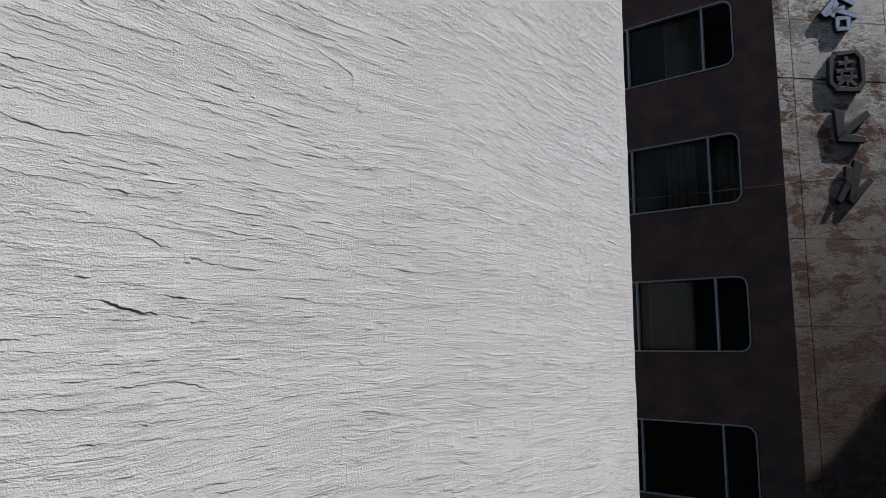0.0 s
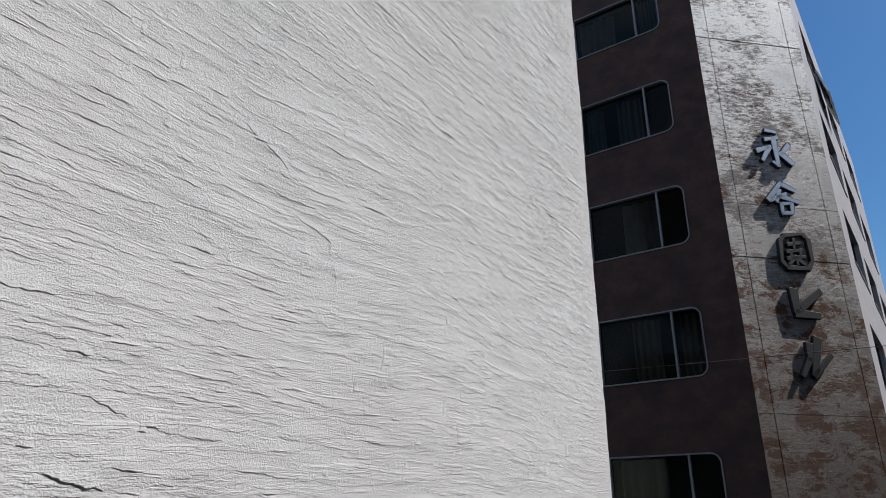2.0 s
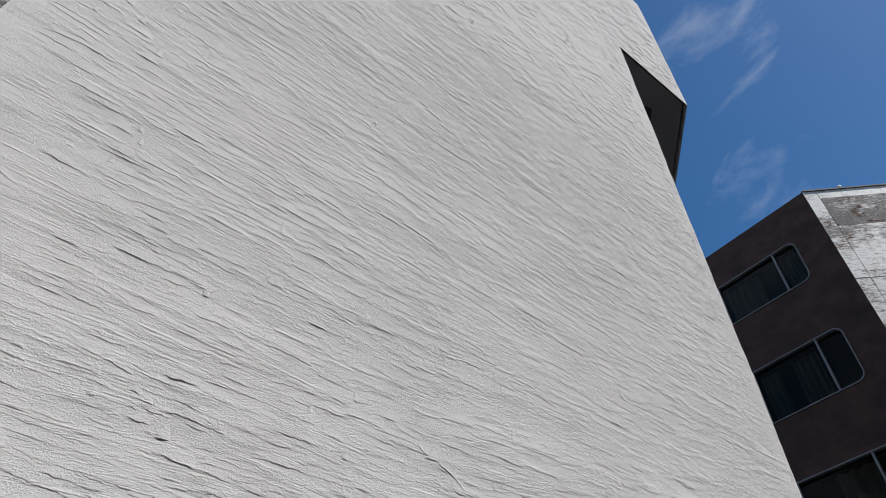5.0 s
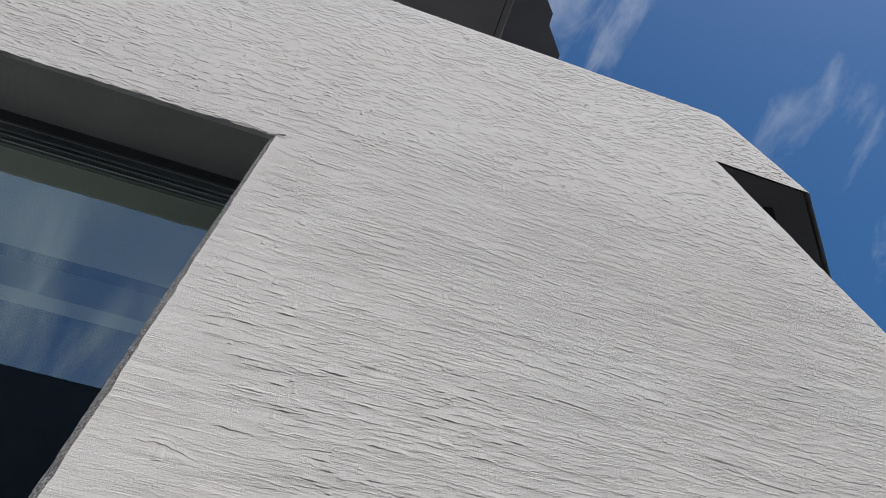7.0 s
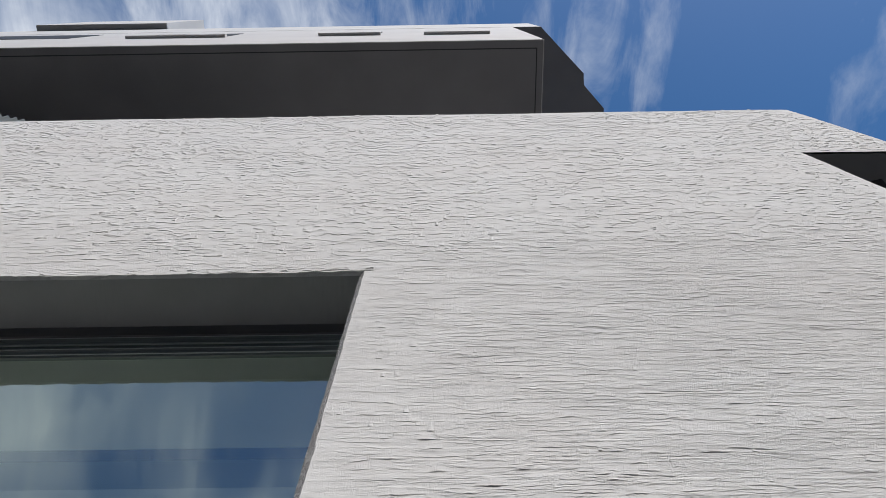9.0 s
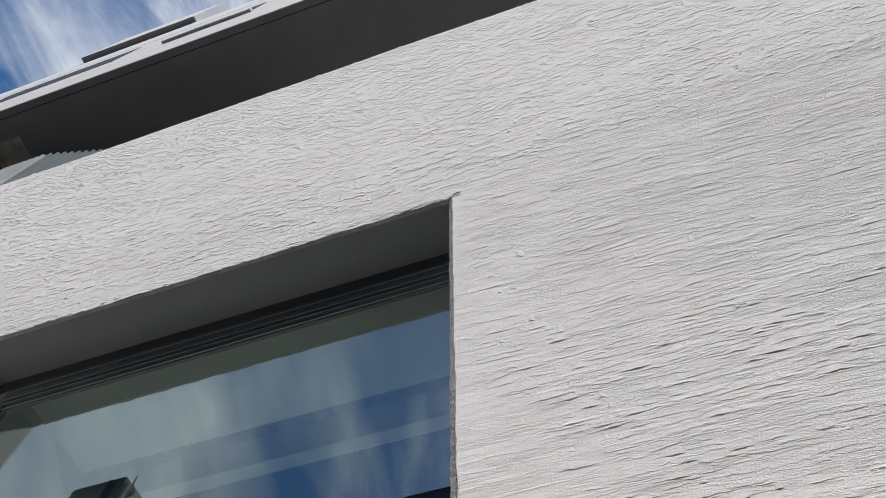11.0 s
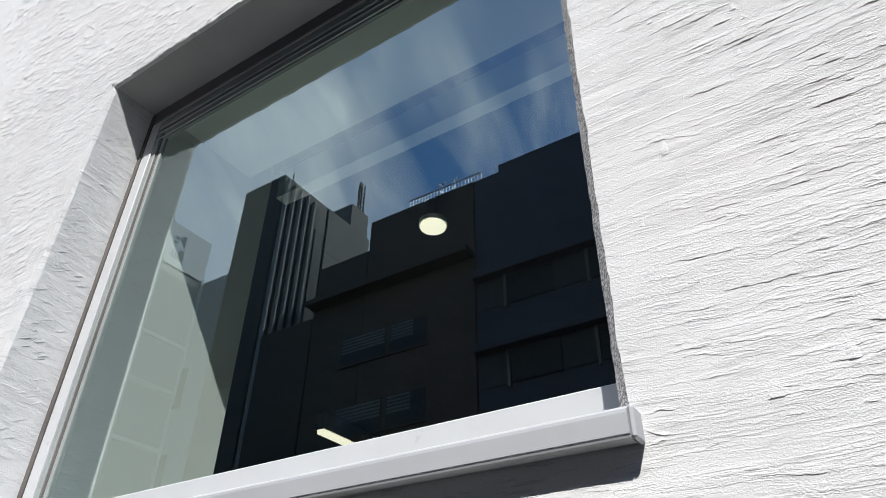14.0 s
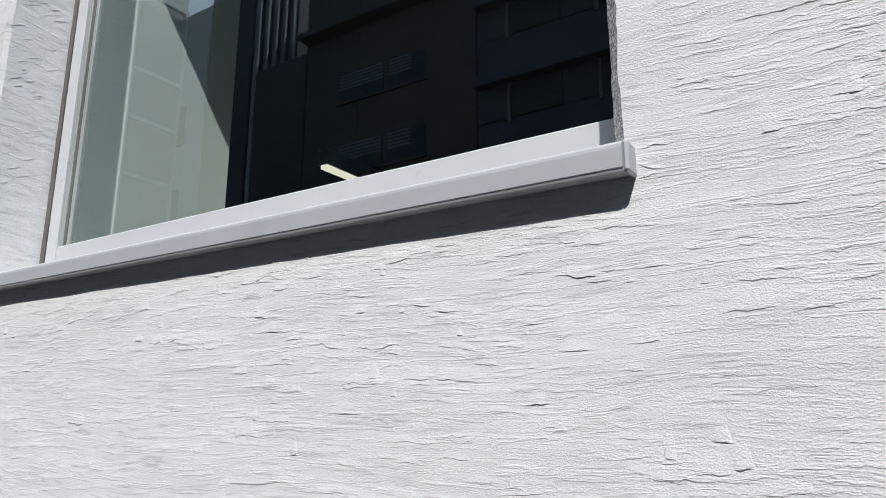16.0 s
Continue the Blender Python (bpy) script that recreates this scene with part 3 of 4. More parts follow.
    # chipped edge over the window
    for _ in range(110):
        far = rng.random() ** 2.2 * 1.1
        x = WX1 + 0.02 - far if rng.random() < 0.65 else WX0 - 0.01 + far
        lip(x, WZ1 + 0.006 + 0.03 * rng.random() ** 2, 0.02 + 0.05 * rng.random(), rng.uniform(-0.006, 0.006), 0.0015 + 0.0035 * rng.random() ** 2, 0.008, 4.0)
    me = bpy.data.meshes.new("trowel_lip")
    me.from_pydata(verts, [], faces)
    me.materials.append(M["plaster"])
    return new("trowel_lip", me)


lips = trowel_lips()
lips.parent = wall
tagged(lips, "thin raised edges of white trowelled plaster", kind="stuff")

# body of the building behind the wall
tagged(part("wall_side", boxed(EDGE - 0.25, EDGE - 0.004, 0.30, 9.0, 0, BAY_Z), M["plaster"]), "white plaster side wall", "wall", kind="structure")
bay = [(EDGE - 0.3, 0.02), (BAY - 0.03, 0.02), (BAY + 2.49, 2.54), (BAY + 2.5, 9.0), (EDGE - 0.3, 9.0)]
tagged(part("corner_bay", prism(bmesh.new(), bay, BAY_Z + 0.02, TOP - 0.06), M["soffit"]), "dark grey underside of the overhanging corner bay", "overhang", kind="structure")
# dark sheet on the bay's underside, standing for a shallow sunk panel's shade
part("soffit_panel", prism(bmesh.new(), [(2.75, 0.26), (3.02, 0.20), (3.75, 0.93), (3.45, 1.2)], BAY_Z + 0.005, BAY_Z + 0.03), M["groove"], bpy.data.objects["corner_bay"])
tagged(part("floor_terrace", boxed(LEFT, EDGE, 0.27, 9.0, 6.9, 7.1), M["upper"]), "pale concrete terrace floor", "floor", kind="structure")

# ---- upper storeys that jut out over the terrace ----
UZ, UY, UX = 11.2, -0.49, 1.375
upper = empty("upper_storey", "white rendered upper storeys jutting out over the terrace", "building")
part("soffit", boxed(LEFT, UX - 0.012, UY + 0.012, 9.0, UZ, UZ + 0.2), M["soffit"], upper, "dark grey painted soffit")
part("front_wall", boxed(LEFT, UX, UY, UY + 0.25, UZ + 0.001, 15.6), M["upper"], upper)
part("side_wall", boxed(UX - 0.25, UX, UY + 0.25, 9.0, UZ + 0.001, 15.6), M["upper"], upper)
hood = [(UX - 0.05, UY), (1.925, UY), (2.81, 0.41), (2.83, 0.64), (3.26, 1.11), (3.26, 9.0), (UX - 0.05, 9.0)]
part("corner_bay", prism(bmesh.new(), hood, 15.602, 17.4), M["soffit"], upper, "dark grey overhanging corner")
part("top_wall", boxed(LEFT, 1.915, UY - 0.003, UY + 0.25, 15.61, 17.5), M["upper"], upper)
part("roof", boxed(LEFT, UX, UY + 0.25, 9.0, 17.2, 17.4), M["upper"], upper)
# grooves laid on as near-black strips in place of their shade
part("shadow_gap", boxed(LEFT, UX - 0.09, UY + 0.105, UY + 0.120, UZ - 0.003, UZ + 0.01), M["groove"], upper)
part("shadow_gap", boxed(UX - 0.105, UX - 0.09, UY + 0.12, 2.0, UZ - 0.003, UZ + 0.01), M["groove"], upper)
for x0, x1, z0, z1 in ((-0.25, 0.70, 13.07, 14.15), (-1.95, -1.05, 13.2, 14.3), (-5.1, -3.58, 13.3, 14.5), (-9.2, -6.3, 13.6, 14.9)):
    part("slot_window", boxed(x0, x1, UY - 0.006, UY + 0.1, z0, z1), M["slot"], upper, "dark slot window")
    if x0 > -6:
        part("slot_sill", boxed(x0 - 0.04, x1 + 0.06, UY - 0.05, UY + 0.02, z0 - 0.12, z0 - 0.002), M["upper"], upper)
part("roof_box", boxed(-9.0, -6.1, UY - 0.13, 2.0, 17.53, 20.0), M["upper"], upper)
part("roof_box_underside", boxed(-8.99, -6.11, UY - 0.12, UY - 0.004, 17.50, 17.531), M["soffit"], upper, "dark grey underside of the projecting roof box")

# things set into the soffit
hatch = empty("ceiling_hatch", "light grey access panel in the dark soffit", "hatch")
part("panel", boxed(-7.43, -6.9, -0.085, 0.30, UZ - 0.012, UZ + 0.001, bevel=0.003), M["hatch"], hatch)
vent = empty("ceiling_vent", "dark open vent with a metal rim in the soffit", "vent")
part("backing", boxed(-8.0, -7.45, 0.0, 0.29, UZ - 0.004, UZ + 0.001), M["slot"], vent)
part("rim", boxed(-8.0, -7.45, -0.02, 0.0, UZ - 0.02, UZ + 0.001), M["metal"], vent)
part("slat", boxed(-8.0, -7.45, 0.13, 0.15, UZ - 0.02, UZ - 0.005), M["metal"], vent)
duct = empty("duct_box", "pale grey duct box under the soffit", "duct")
part("casing", boxed(-9.4, -7.99, -0.29, 0.29, UZ - 0.02, UZ + 0.001, bevel=0.004), M["duct"], duct)


# corrugated screen standing on the parapet, turning back over the terrace
def corrugated(points, z0, z1, pitch=0.092, depth=0.06):
    """Ribbed sheet: narrow crowns and valleys with slanting sides."""
    bm = bmesh.new()
    prev = None
    for (ax, ay), (bx, by) in zip(points, points[1:]):
        a, d = Vector((ax, ay)), Vector((bx - ax, by - ay))
        n = int(d.length / pitch)
        side = Vector((d.y, -d.x)).normalized() * depth
        for i in range(n):
            for f, out in ((0.0, 0), (0.15, 0), (0.50, 1), (0.65, 1)):
                p = a + d * ((i + f) / n) + side * out
                cur = (bm.verts.new((p.x, p.y, z0)), bm.verts.new((p.x, p.y, z1)))
                if prev:
                    bm.faces.new((prev[0], cur[0], cur[1], prev[1]))
                prev = cur
    return bm


clad = empty("cladding", "grey-green corrugated metal screen on the parapet", "cladding", kind="structure")
part("sheet", corrugated([(-12.0, 0.14), (-5.70, 0.14), (-2.57, 0.928), (-2.57, 2.4)], TOP, 9.80), M["corrugated"], clad)
bm = bmesh.new()
for (ax, ay), (bx, by) in (((-12.0, 0.15), (-5.69, 0.15)), ((-5.69, 0.15), (-2.56, 0.938))):
    v = [bm.verts.new((x, y + w, z)) for w, z in ((0, 9.79), (0, 9.82), (0.03, 9.82), (0.03, 9.79)) for x, y in ((ax, ay), (bx, by))]
    for q in range(4):
        bm.faces.new((v[2 * q], v[2 * q + 1], v[(2 * q + 3) % 8], v[(2 * q + 2) % 8]))
part("top_rail", bm, M["head"], clad, "dark rail along the top of the screen")
tagged(part("wall_terrace", boxed(LEFT, EDGE, 2.55, 2.7, 7.1, UZ), M["room"]), "grey terrace back wall", "wall", kind="structure")

# ---- window ----
win = empty("window_1", "large fixed window with white frame and reflecting glass", "window", kind="structure")
GY = 0.247
part("window_frame", extruded([(0.226, 4.12), (0.226, 4.04), (0.234, 4.035), (0.26, 4.035), (0.26, 4.12)], WX0, WX1), M["head"], win, "recessed head of the window frame, darkened for its shade")
part("bead", extruded([(0.234, 4.034), (0.234, 4.006), (0.240, 4.003), (0.240, 3.958), (0.236, 3.956), (0.236, 3.945), (0.241, 3.94), (0.241, 3.893), (0.255, 3.893), (0.255, 4.034)], WX0, WX1), M["gasket"], win)
for zr, hr in ((4.036, 0.003), (3.984, 0.010), (3.946, 0.003), (3.903, 0.003)):
    part("glazing_rail", extruded([(0.2318, zr), (0.2318, zr - hr), (0.2355, zr - hr), (0.2355, zr)], WX0 + 0.08, WX1 - 0.02), M["rail_metal"], win, "thin satin metal glazing rail")
# dark strip for the seal, widened to paint the shadow line beside the frame
part("seal", boxed(WX0, WX0 + 0.036, 0.222, 0.24, 2.03, 4.10), M["sealant"], win)
part("window_frame", boxed(WX0 + 0.0365, WX0 + 0.102, 0.226, 0.26, 2.03, 4.03, bevel=0.003), M["frame_white"], win)
part("bead", boxed(WX0 + 0.103, WX0 + 0.128, 0.234, 0.256, 2.16, 3.94, bevel=0.002), M["gasket"], win)
part("bead", boxed(WX0 + 0.130, WX0 + 0.142, 0.238, 0.256, 2.16, 3.94, bevel=0.002), M["sealant"], win)
part("bead", boxed(WX0 + 0.143, WX0 + 0.164, 0.240, 0.256, 2.16, 3.94, bevel=0.002), M["gasket"], win)
part("window_frame", boxed(WX0 + 0.103, WX1, 0.228, 0.26, 2.09, 2.175, bevel=0.004), M["frame_white"], win)
part("window_frame", boxed(WX1 - 0.05, WX1 - 0.02, 0.230, 0.26, 2.175, 4.03), M["gasket"], win)
sill_profile = [(-0.026, 2.0175), (-0.033, 2.0155), (-0.037, 2.0115), (-0.038, 2.006), (-0.038, 1.9735), (-0.0345, 1.9728), (-0.0345, 1.9708), (-0.0375, 1.970), (-0.0365, 1.967), (-0.034, 1.966), (-0.030, 1.966), (-0.004, 1.968), (0.0, 1.985), (0.03, 2.02), (0.228, 2.08), (0.228, 2.10)]
sill = extruded(sill_profile, WX0 - 0.03, -0.308)
part("window_sill", sill, M["aluminium"], win)
part("end_cap", boxed(-0.3085, -0.2985, -0.0378, 0.012, 1.9650, 2.0175, bevel=0.0045), M["aluminium"], win)
bmq = bmesh.new()
vv = [bmq.verts.new(c) for c in ((WX0 + 0.15, GY, 2.16), (WX1 - 0.02, GY, 2.16), (WX1 - 0.02, GY, 3.905), (WX0 + 0.15, GY, 3.905))]
bmq.faces.new(vv)
pane = part("pane", bmq, M["glass"], win)
pane.visible_shadow = False

# ---- room behind it ----
RX0, RX1, RY1, RZ0, RZ1 = -7.5, 2.1, 7.0, 1.4, 4.3
# unseen floor, made pale and high to bounce sunlight onto the ceiling
tagged(part("floor", boxed(RX0, RX1, 0.27, RY1, RZ0 - 0.1, RZ0), M["room_floor"]), "unseen pale floor of a dim room, bouncing sunlight up", "floor", kind="structure")
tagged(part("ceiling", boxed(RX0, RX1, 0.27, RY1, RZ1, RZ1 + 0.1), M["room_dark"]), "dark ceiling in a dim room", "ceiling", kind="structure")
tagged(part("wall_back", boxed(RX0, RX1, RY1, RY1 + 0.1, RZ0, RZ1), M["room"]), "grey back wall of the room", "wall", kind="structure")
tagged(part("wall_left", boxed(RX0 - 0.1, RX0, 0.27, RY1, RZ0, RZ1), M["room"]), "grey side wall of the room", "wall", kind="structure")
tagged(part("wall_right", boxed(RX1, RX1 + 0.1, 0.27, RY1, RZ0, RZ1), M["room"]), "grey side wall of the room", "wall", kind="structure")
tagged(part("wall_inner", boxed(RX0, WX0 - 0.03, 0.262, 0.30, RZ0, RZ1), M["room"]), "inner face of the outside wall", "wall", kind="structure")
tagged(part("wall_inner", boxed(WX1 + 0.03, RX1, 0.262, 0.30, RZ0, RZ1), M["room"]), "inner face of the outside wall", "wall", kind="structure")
tagged(part("wall_inner", boxed(WX0 - 0.03, WX1 + 0.03, 0.262, 0.30, RZ0, 2.09), M["room"]), "inner face of the outside wall", "wall", kind="structure")
tagged(part("partition", boxed(-2.62, -2.497, 0.262, 0.969, RZ0, RZ1), M["room_white"]), "white painted partition end beside the window", "partition", kind="structure")
tagged(part("ceiling_board", boxed(-2.497, RX1, 0.262, 0.81, 4.1, RZ1 - 0.001), M["ceil_white"]), "white ceiling board along the window", "ceiling", kind="structure")
tagged(part("ceiling_strip", boxed(-2.497, RX1, 1.02, 1.10, 4.1, RZ1 - 0.001), M["ceil_white"]), "narrow white ceiling strip", "ceiling", kind="structure")


def disc(bm, r, z0, z1, seg=40, at=(0, 0)):
    bmesh.ops.create_cone(bm, cap_ends=True, segments=seg, radius1=r, radius2=r, depth=z1 - z0, matrix=Matrix.Translation((*at, (z0 + z1) / 2)))
    return bm


lamp = empty("ceiling_lamp", "round lit ceiling lamp with a warm white diffuser", "lamp")
part("diffuser", disc(bmesh.new(), 0.078, 4.085, 4.10, at=(-1.88, 1.725)), M["lamp"], lamp, "glowing round diffuser")
part("rim", disc(bmesh.new(), 0.086, 4.10, 4.13, at=(-1.88, 1.725)), M["ceil_white"], lamp)
part("stem", disc(bmesh.new(), 0.03, 4.13, 4.30, at=(-1.88, 1.725)), M["room"], lamp)
tube = empty("strip_light", "lit linear ceiling lamp", "lamp")
part("diffuser", boxed(-4.88, -4.80, 4.05, 5.2, 4.08, 4.12), M["lamp"], tube)
part("casing", boxed(-4.90, -4.78, 4.04, 5.21, 4.12, 4.30), M["metal"], tube)

# ---- corner office building across the side street ----
BX, CY, CX, ROOF = 16.1, 2.2, 18.3, 17.5
office = empty("office_building", "brown and weathered concrete office building with a cut corner", "building")
ROWS_Z = ((1.45, 3.15), (4.82, 6.48), (8.1, 9.72), (11.32, 12.95), (14.65, 16.13))
WY0, WY1 = 3.08, 8.6


def holed_slab(us, vs, holes, place, d0, d1):
    """A slab over the grid us x vs, one connected mesh, with rectangular holes right through. place(u, v, d) gives a corner."""
    bm = bmesh.new()
    solid = {(i, j) for i in range(len(us) - 1) for j in range(len(vs) - 1)
             if not any(a < (us[i] + us[i + 1]) / 2 < b and c < (vs[j] + vs[j + 1]) / 2 < d for a, b, c, d in holes)}
    made = {}

    def at(i, j, k):
        if (i, j, k) not in made:
            made[i, j, k] = bm.verts.new(place(us[i], vs[j], (d0, d1)[k]))
        return made[i, j, k]

    for i, j in solid:
        for k in (0, 1):
            bm.faces.new([at(i, j, k), at(i + 1, j, k), at(i + 1, j + 1, k), at(i, j + 1, k)])
        for (ni, nj), (a, b) in (((i - 1, j), ((i, j), (i, j + 1))), ((i + 1, j), ((i + 1, j), (i + 1, j + 1))),
                                 ((i, j - 1), ((i, j), (i + 1, j))), ((i, j + 1), ((i, j + 1), (i + 1, j + 1)))):
            if (ni, nj) not in solid:
                bm.faces.new([at(*a, 0), at(*b, 0), at(*b, 1), at(*a, 1)])
    bmesh.ops.recalc_face_normals(bm, faces=bm.faces[:])
    return bm


LOW = -3.6
ROWS_Z = ((-1.85, -0.13),) + ROWS_Z
levels = [LOW] + [v for row in ROWS_Z for v in row] + [ROOF]


def office_side():
    """The brown street side with an opening for each storey's window band."""
    return holed_slab([CY, WY0, WY1, 16.0], levels, [(WY0, WY1, a, b) for a, b in ROWS_Z], lambda y, z, d: (BX + d, y, z), 0.0, 0.3)


part("side_wall", office_side(), M["brown"], office, "dark brown rendered wall in shade")
core = [(BX + 0.6, CY + 0.4), (CX + 0.1, 0.6), (34, 0.5), (34, 16), (BX + 0.6, 16)]
part("core", prism(bmesh.new(), core, LOW, ROOF - 0.3), M["groove"], office)
part("roof", prism(bmesh.new(), [(BX + 0.3, CY + 0.2), (CX + 0.2, 0.3), (33.9, 0.2), (33.9, 15.9), (BX + 0.3, 15.9)], ROOF - 0.5, ROOF - 0.3), M["pale"], office)


def rounded_frame(y0, y1, z0, z1, w, x0, x1, r):
    """A flat rounded ring standing in the plane of x, from x0 to x1 deep."""
    def ring(o):
        pts, rr = [], max(0.01, r - o)
        for cy, cz, a0 in ((y1 - o - rr, z1 - o - rr, 0), (y0 + o + rr, z1 - o - rr, 90), (y0 + o + rr, z0 + o + rr, 180), (y1 - o - rr, z0 + o + rr, 270)):
            for i in range(6):
                a = radians(a0 + 18 * i)
                pts.append((cy + rr * math.cos(a), cz + rr * math.sin(a)))
        return pts
    bm = bmesh.new()
    loops = []
    for x, o in ((x1, 0), (x0, 0), (x0, w), (x1, w)):
        loops.append([bm.verts.new((x, y, z)) for y, z in ring(o)])
    n = len(loops[0])
    for a, b in zip(loops, loops[1:]):
        for i in range(n):
            bm.faces.new((a[i], a[(i + 1) % n], b[(i + 1) % n], b[i]))
    bmesh.ops.recalc_face_normals(bm, faces=bm.faces[:])
    return bm


def corner_fill(cy, cz, sy, sz, r):
    """Wall left standing in a rounded corner of an opening."""
    bm = bmesh.new()
    arc = [(cy, cz)] + [(cy + sy * (r - r * math.sin(radians(a))), cz + sz * (r - r * math.cos(radians(a)))) for a in range(0, 91, 15)]
    a, b = ([bm.verts.new((x, *p)) for p in arc] for x in (BX + 0.001, BX + 0.29))
    for i in range(len(arc)):
        q = (i + 1) % len(arc)
        bm.faces.new((a[i], a[q], b[q], b[i]))
    bm.faces.new(a)
    bm.faces.new(b[::-1])
    bmesh.ops.recalc_face_normals(bm, faces=bm.faces[:])
    return bm


for a, b in ROWS_Z:
    w = part("window", rounded_frame(WY0, WY1, a, b, 0.032, BX - 0.03, BX + 0.12, 0.24), M["win_alu"], office, "grey aluminium window with rounded corners")
    for cy, cz, sy, sz in ((WY0, a, 1, 1), (WY0, b, 1, -1), (WY1, a, -1, 1), (WY1, b, -1, -1)):
        part("reveal_corner", corner_fill(cy, cz, sy, sz, 0.22), M["brown"], w)
    for y in (3.785, 5.66, 7.5):
        part("mullion", boxed(BX - 0.015, BX + 0.1, y - 0.024, y + 0.024, a + 0.03, b - 0.03), M["win_alu"], w)
    part("pane", boxed(BX + 0.075, BX + 0.08, WY0 + 0.03, WY1 - 0.03, a + 0.03, b - 0.03), M["glass_dark"], w)


def curtain(y0, y1, z0, z1, pleats):
    """A pleated curtain hanging just inside the glass."""
    bm = bmesh.new()
    n, rows = pleats * 6, []
    for i in range(n + 1):
        y = y0 + (y1 - y0) * i / n
        x = BX + 0.34 + 0.05 * math.sin(i / 6 * math.tau) + 0.02 * math.sin(i * 0.37)
        rows.append([bm.verts.new((x + dx, y, z)) for z, dx in ((z0, 0), (z1, 0.0), (z1, 0.012), (z0, 0.012))])
    for a, b in zip(rows, rows[1:]):
        for q in range(4):
            bm.faces.new((a[q], b[q], b[(q + 1) % 4], a[(q + 1) % 4]))
    bmesh.ops.recalc_face_normals(bm, faces=bm.faces[:])
    return bm


# what hangs and stands behind the panes
for row, y0, y1, mat, pleats in ((5, 3.12, 3.76, "curtain_green", 6), (5, 4.5, 5.6, "curtain_grey", 5), (4, 4.0, 4.7, "curtain_grey", 4), (4, 5.1, 5.62, "curtain_green", 4), (3, 3.9, 4.85, "curtain_grey", 3),
                                 (2, 3.2, 3.7, "curtain_grey", 3), (2, 4.2, 4.9, "curtain_grey", 4), (1, 4.4, 5.5, "curtain_green", 5)):
    a, b = ROWS_Z[row]
    part("curtain", curtain(y0, y1, a + 0.05, b - 0.06, pleats), M[mat], office, "dim curtain behind the window")

# the cut corner: concrete panels with open joints
U = Vector((CX - BX, -CY, 0)).normalized()
N = Vector((-U.y, U.x, 0)) * -1
FACE = math.hypot(CX - BX, CY)


def corner_box(bm, u0, u1, z0, z1, d0, d1):
    """A box on the cut corner: along it, up, and out from it."""
    vs = []
    for d in (d0, d1):
        for u, z in ((u0, z0), (u1, z0), (u1, z1), (u0, z1)):
            p = Vector((BX, CY, 0)) + U * u + N * d
            vs.append(bm.verts.new((p.x, p.y, z)))
    for f in ((0, 1, 2, 3), (7, 6, 5, 4), (0, 4, 5, 1), (1, 5, 6, 2), (2, 6, 7, 3), (3, 7, 4, 0)):
        bm.faces.new([vs[i] for i in f])
    bmesh.ops.recalc_face_normals(bm, faces=bm.faces[:])
    return bm


if N.dot(Vector((-1, -1, 0))) < 0:
    N = -N
def on_corner(u, z, d):
    p = Vector((BX, CY, 0)) + U * u + N * d
    m = Matrix((U, (0, 0, 1), N)).transposed().to_4x4()
    m.translation = (p.x, p.y, z)
    return m


corner = part("corner_wall", corner_box(bmesh.new(), 0.0, FACE, LOW, ROOF, -0.30, -0.03), M["sealant"], office, "weathered concrete cut corner")
us = (0.0, 0.38, FACE - 0.36, FACE)
zs_ = (LOW, -1.2, 2.0, 3.9, 7.55, 8.95, 12.23, 13.93, 15.95, 17.15, ROOF)
for i in range(3):
    for j in range(len(zs_) - 1):
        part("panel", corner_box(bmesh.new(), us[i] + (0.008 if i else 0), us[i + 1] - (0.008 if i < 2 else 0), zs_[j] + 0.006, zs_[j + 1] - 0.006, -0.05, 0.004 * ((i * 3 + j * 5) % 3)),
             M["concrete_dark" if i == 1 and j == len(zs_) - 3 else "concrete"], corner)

part("coping", corner_box(bmesh.new(), 0.0, FACE, ROOF + 0.001, ROOF + 0.05, -0.30, 0.03), M["sealant"], office, "dark metal coping")
gb = bmesh.new()
bmesh.ops.create_icosphere(gb, subdivisions=2, radius=0.07, matrix=on_corner(1.1, ROOF + 0.11, -0.02))
part("roof_light", gb, M["sign_white"], office, "small white globe light on the roof edge", smooth=True)

# the pale front on the main street
fx1, fy1 = 34.0, -0.17


def street_box(bm, x0, x1, z0, z1, d0, d1):
    f = lambda x: (x - CX) / (fx1 - CX) * fy1  # noqa: E731
    vs = []
    for d in (d0, d1):
        for x, z in ((x0, z0), (x1, z0), (x1, z1), (x0, z1)):
            vs.append(bm.verts.new((x, f(x) - d, z)))
    for q in ((0, 1, 2, 3), (7, 6, 5, 4), (0, 4, 5, 1), (1, 5, 6, 2), (2, 6, 7, 3), (3, 7, 4, 0)):
        bm.faces.new([vs[i] for i in q])
    bmesh.ops.recalc_face_normals(bm, faces=bm.faces[:])
    return bm


